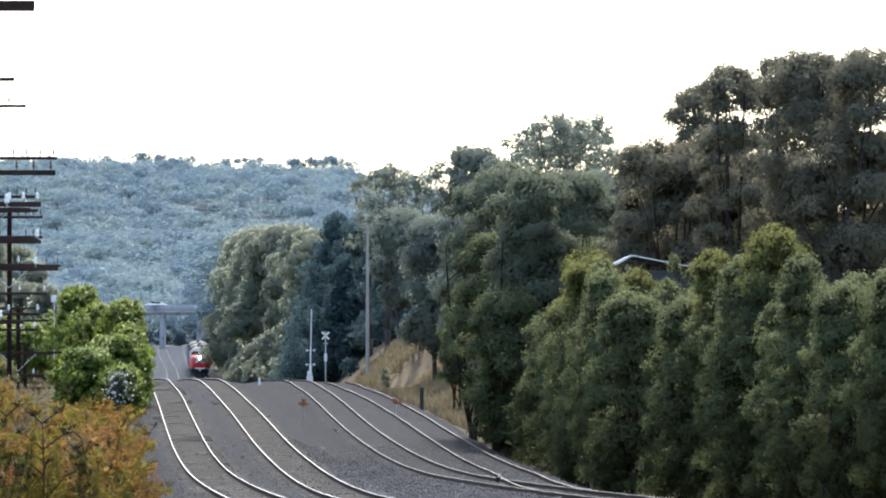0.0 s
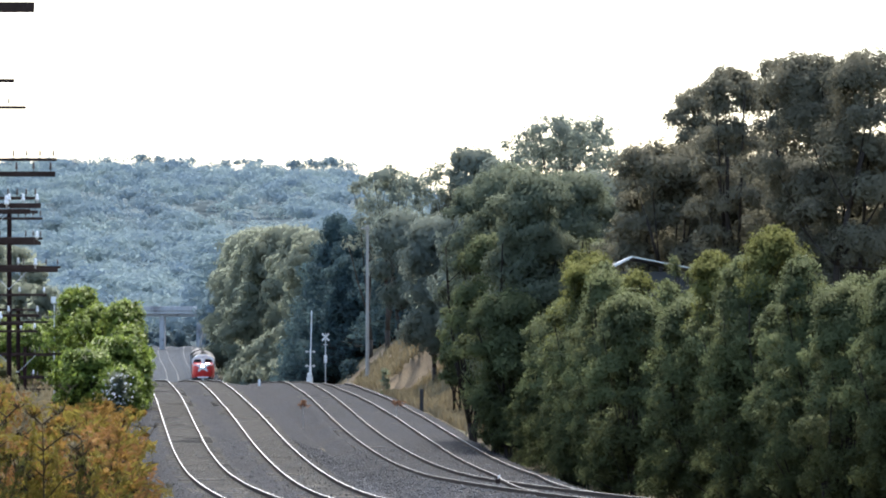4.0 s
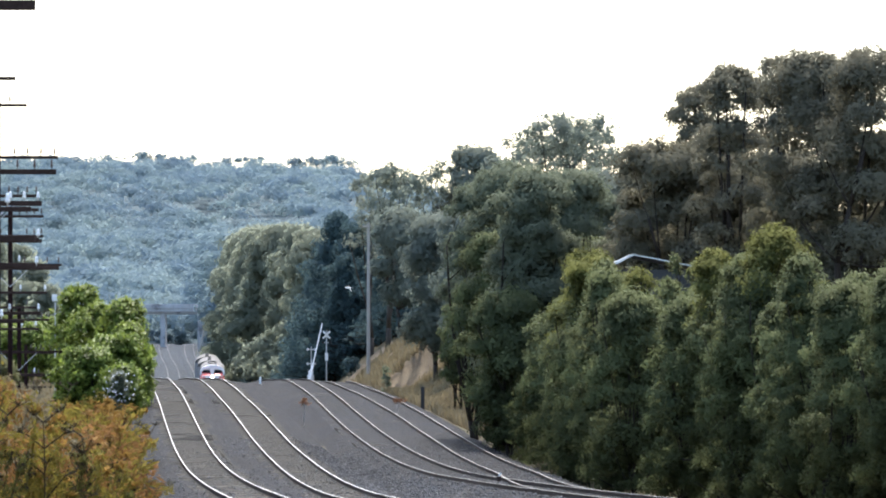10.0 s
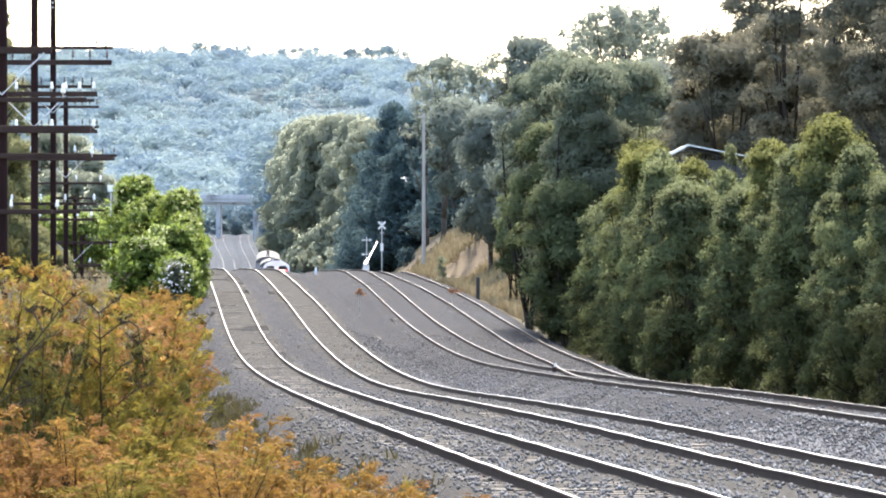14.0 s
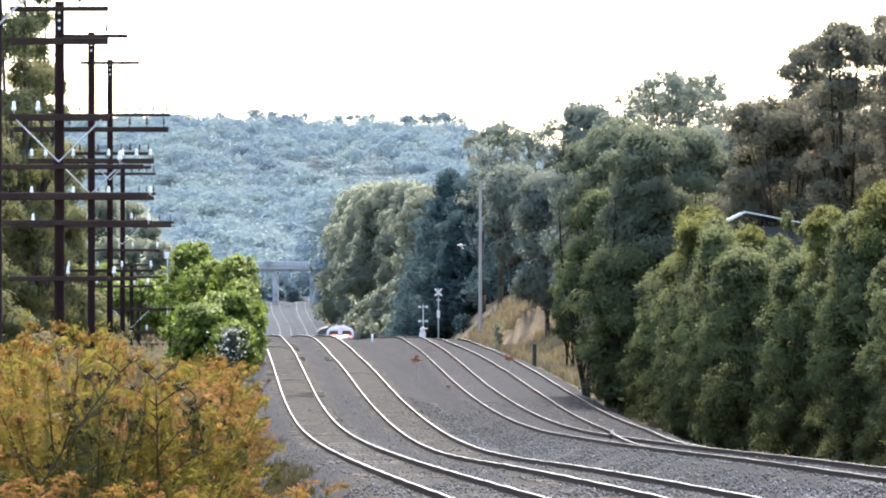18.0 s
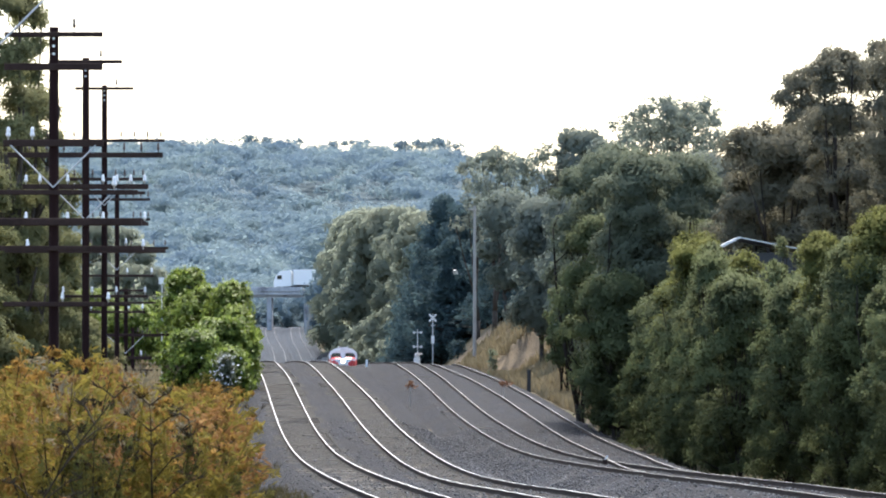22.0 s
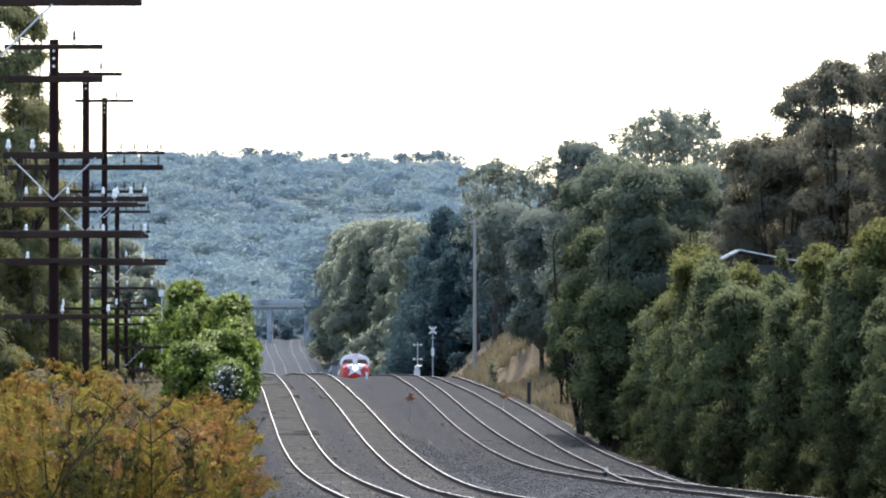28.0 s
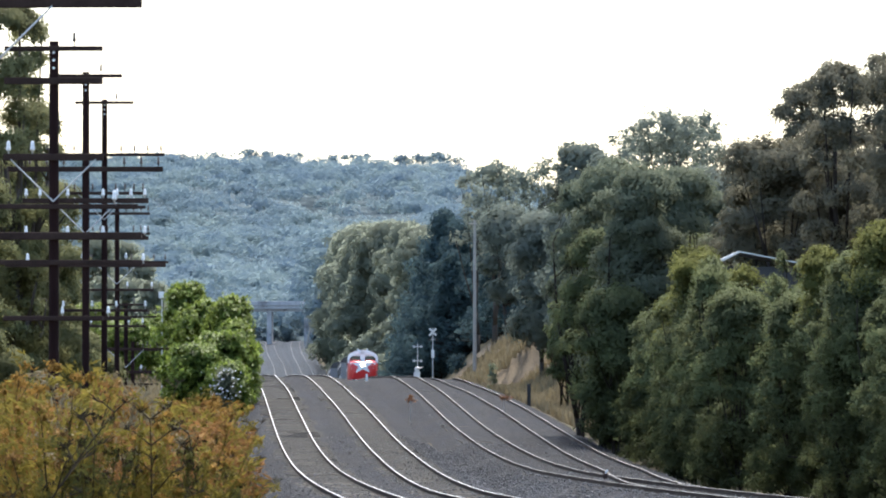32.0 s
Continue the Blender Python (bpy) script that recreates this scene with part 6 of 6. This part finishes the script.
# ---- small things beside the line ----
def build_weed(b, drop, far, tall, label):
    at = sight(b, drop, far)
    z = float(bed_height(np.array(at.x), np.array(at.y)))
    weed = tagged(empty("weed", pose(at.x, at.y, z)), label, "weed", "russet weeds")
    rng = np.random.default_rng(int(far))
    bm = bmesh.new()
    tips = []
    rod(bm, (0, 0, -0.05), (0.02, 0, tall * 0.8), 0.018, 0.012, sides=6)
    for k in range(7):
        tip = Vector((rng.normal(0, 0.15), rng.normal(0, 0.15), tall * (0.8 + 0.2 * rng.random())))
        rod(bm, (0.02, 0, tall * 0.72), tip, 0.012, 0.005, sides=5)
        tips.append(tip)
    part("stalk", bm, GREY_POLE, weed)
    part_of("leaves", quads_mesh("leaves", leaf_quads(rng, tips, [0.13] * 7, 0.1, 0.8), RUST), weed)


RUST = foliage("rust_red_leaves", (0.1216, 0.0532, 0.0266), (0.1900, 0.0912, 0.0456), 0.3, tint=(0.1672, 0.0912, 0.0456), patch=0.6)
build_weed(-194, 146, 320, 1.5, "rust-red weed standing between the tracks")
build_weed(-29, 128, 325, 0.9, "rust-red weed growing in the siding")


def build_marker(b, drop, far, tall, half, material, name, label):
    at = sight(b, drop, far)
    z = float(np.maximum(ground_height(at.x, at.y), -50)) if at.x < float(xa(at.y)) - 4 or at.x > float(xd(at.y)) + 3.4 else float(bed_height(np.array(at.x), np.array(at.y)))
    post = tagged(empty(name, pose(at.x, at.y, z)), label, "post")
    part("post", boxed(-half, half, -half, half, -0.3, tall, bevel=0.015), material, post)
    return post, z


build_marker(-271, 75, 405, 0.5, 0.08, ENAMEL, "marker_post", "short white marker post in the ballast")
build_marker(16, 108, 352, 1.4, 0.12, BLACK_IRON, "fence_post", "dark stub post at the foot of the bank")
SIGN_TALL = float(sight(-634, -78, 352).z - ground_height(*sight(-634, 0, 352).xy))
sign_post, _ = build_marker(-634, 0, 352, SIGN_TALL, 0.04, GALVANISED, "sign_post", "thin post with a small pale plate")
part("plate", boxed(-0.2, 0.14, -0.08, -0.05, SIGN_TALL - 0.42, SIGN_TALL, bevel=0.01), WHITE_PAINT, sign_post, "small pale plate")


def build_point_lever():
    at = sight(151, 250, 203)
    z = float(bed_height(np.array(at.x), np.array(at.y)))
    lever = tagged(empty("point_indicator", pose(at.x, at.y, z)), "small white point indicator beside the turnout", "point indicator")
    part("stand", boxed(-0.08, 0.08, -0.08, 0.08, -0.1, 0.2, bevel=0.02), ARM_WOOD, lever)
    part("target", boxed(-0.025, 0.025, -0.02, 0.02, 0.0, 0.16, bevel=0.008), WHITE_PAINT, lever, "white target", pose(0, 0, 0.2, 0, 30, 0))


build_point_lever()


def build_dead_tree():
    low, high = sight(-378, 16, 985), sight(-370, -18, 985)
    dead = tagged(empty("dead_tree", pose(*low)), "pale leaning dead tree trunk near the bridge", "tree")
    way = high - low
    part("trunk", rodded(-way * 0.2, way, 0.26, 0.14, sides=8), GREY_POLE, dead)
    part("limb", rodded(way * 0.55, way * 0.8 + Vector((0.9, 0, 0.2)), 0.12, 0.05, sides=6), GREY_POLE, dead)


build_dead_tree()


# ---- what moves ----
def on_line(y):
    """The pose of a vehicle whose front bogie stands at y on the third track."""
    h = math.atan2(float(xc(y + 9) - xc(y)), 9)
    grade = math.atan2(float(zc(y + 9) - zc(y)), 9)
    return Matrix.Translation((float(xc(y)), y, float(zc(y)))) @ Matrix.Rotation(-0.6 * h, 4, "Z") @ Matrix.Rotation(grade, 4, "X")


TRAIN = [(0, 806), (3, 768), (6, 731), (9, 696), (11, 676), (13, 653), (16, 630), (19, 612), (23, 590), (28, 571), (32, 552)]
BOOM = [(0, 3), (3, 3.5), (5.5, 8), (6.5, 15), (7.5, 24), (8.5, 31), (9.5, 37), (10.5, 44), (11.5, 50), (12.5, 58), (13.5, 67), (14.5, 75), (16.5, 87), (17.5, 89), (24, 89), (32, 89)]


# bird: seconds, bearing, drop, distance
BIRD = [(0, -760, 150, 420), (3.5, -560, 110, 440), (4.6, -400, 60, 450), (5.5, -269, 24, 460), (6.0, -207, -4, 465), (6.5, -156, -49, 470), (7.0, -124, -91, 474), (7.5, -115, -90, 476),
        (8, -115, -90, 476), (16, -115, -90, 476), (23.6, -115, -90, 476), (24.0, -128, -82, 474), (24.5, -160, -53, 470), (25.0, -241, -39, 462), (25.5, -317, -35, 455), (26.5, -490, -68, 440),
        (27.5, -656, -100, 425), (29, -1000, -140, 400), (32, -1500, -180, 380)]


def drive(vehicle, crossing, speed, at_x):
    """Westward over the bridge: at_x is where its middle is at the time of crossing; it waits beyond the trees before and after."""
    rows = []
    for t in sorted({0, 32, *(crossing + 0.5 * k for k in range(-12, 13))}):
        if 0 <= t <= 32:
            rows.append((t, pose(min(max(at_x - speed * (t - crossing), -215), 115), ROAD_Y - 1.7, ROAD_Z + 0.03)))
    walk(vehicle, rows)


def motions():
    where = spline([t for t, _ in TRAIN], [y for _, y in TRAIN])
    times = [0.5 * k for k in range(65)]
    walk(locomotive, [(t, on_line(float(where(t)))) for t in times])
    for k, car in enumerate(carriages):
        walk(car, [(t, on_line(float(where(t)) + 18.6 + 22.2 * k)) for t in times])
    swing = spline([t for t, _ in BOOM], [a for _, a in BOOM])
    rows = []
    for t in times:
        side = float(np.interp(swing(t), [0, 60, 89], [0.29, 0.24, 0.05]))
        rows.append((t, Matrix.Translation((0.05, 0, boom_height)) @ Matrix.Rotation(radians(float(swing(t))), 4, Vector((-1, side, 0)).normalized())))
    walk(boom_arm, rows)
    drive(car_early, 0.0, 15, -48.9)
    drive(car_second, 9.0, 15, -47.6)
    drive(van_white, 18.5, 15, -43.5)
    drive(car_third, 20.0, 15, -42.8)
    drive(truck_white, 23.0, 16, -54.8)
    drive(car_last, 25.5, 15, -45.0)
    fly = []
    for k, (t, b, drop, far) in enumerate(BIRD):
        at = sight(b, drop, far)
        to = sight(*BIRD[min(k + 1, len(BIRD) - 1)][1:]) - sight(*BIRD[max(k - 1, 0)][1:])
        turn = math.degrees(math.atan2(to.y, to.x)) if to.length > 1 else 180
        fly.append((t, pose(*at, 0, 0, turn % 360 if turn < -90 else turn)))
    walk(cockatoo, fly)
    for wing, s in bird_wings:
        beats = []
        for k in range(0, 32 * 8 + 1):
            t = k / 8
            fold = min(max((t - 7.0) / 0.75, 0), 1) * min(max((24.0 - t) / 0.75, 0), 1)
            up = (55 if k % 2 else -25) * (1 - fold) - 55 * fold
            beats.append((t, Matrix.Translation((0, s * 0.06, 0.05)) @ Matrix.Rotation(radians(s * 72 * fold), 4, "Z") @ Matrix.Rotation(radians(s * up), 4, "X")))
        walk(wing, beats)


motions()
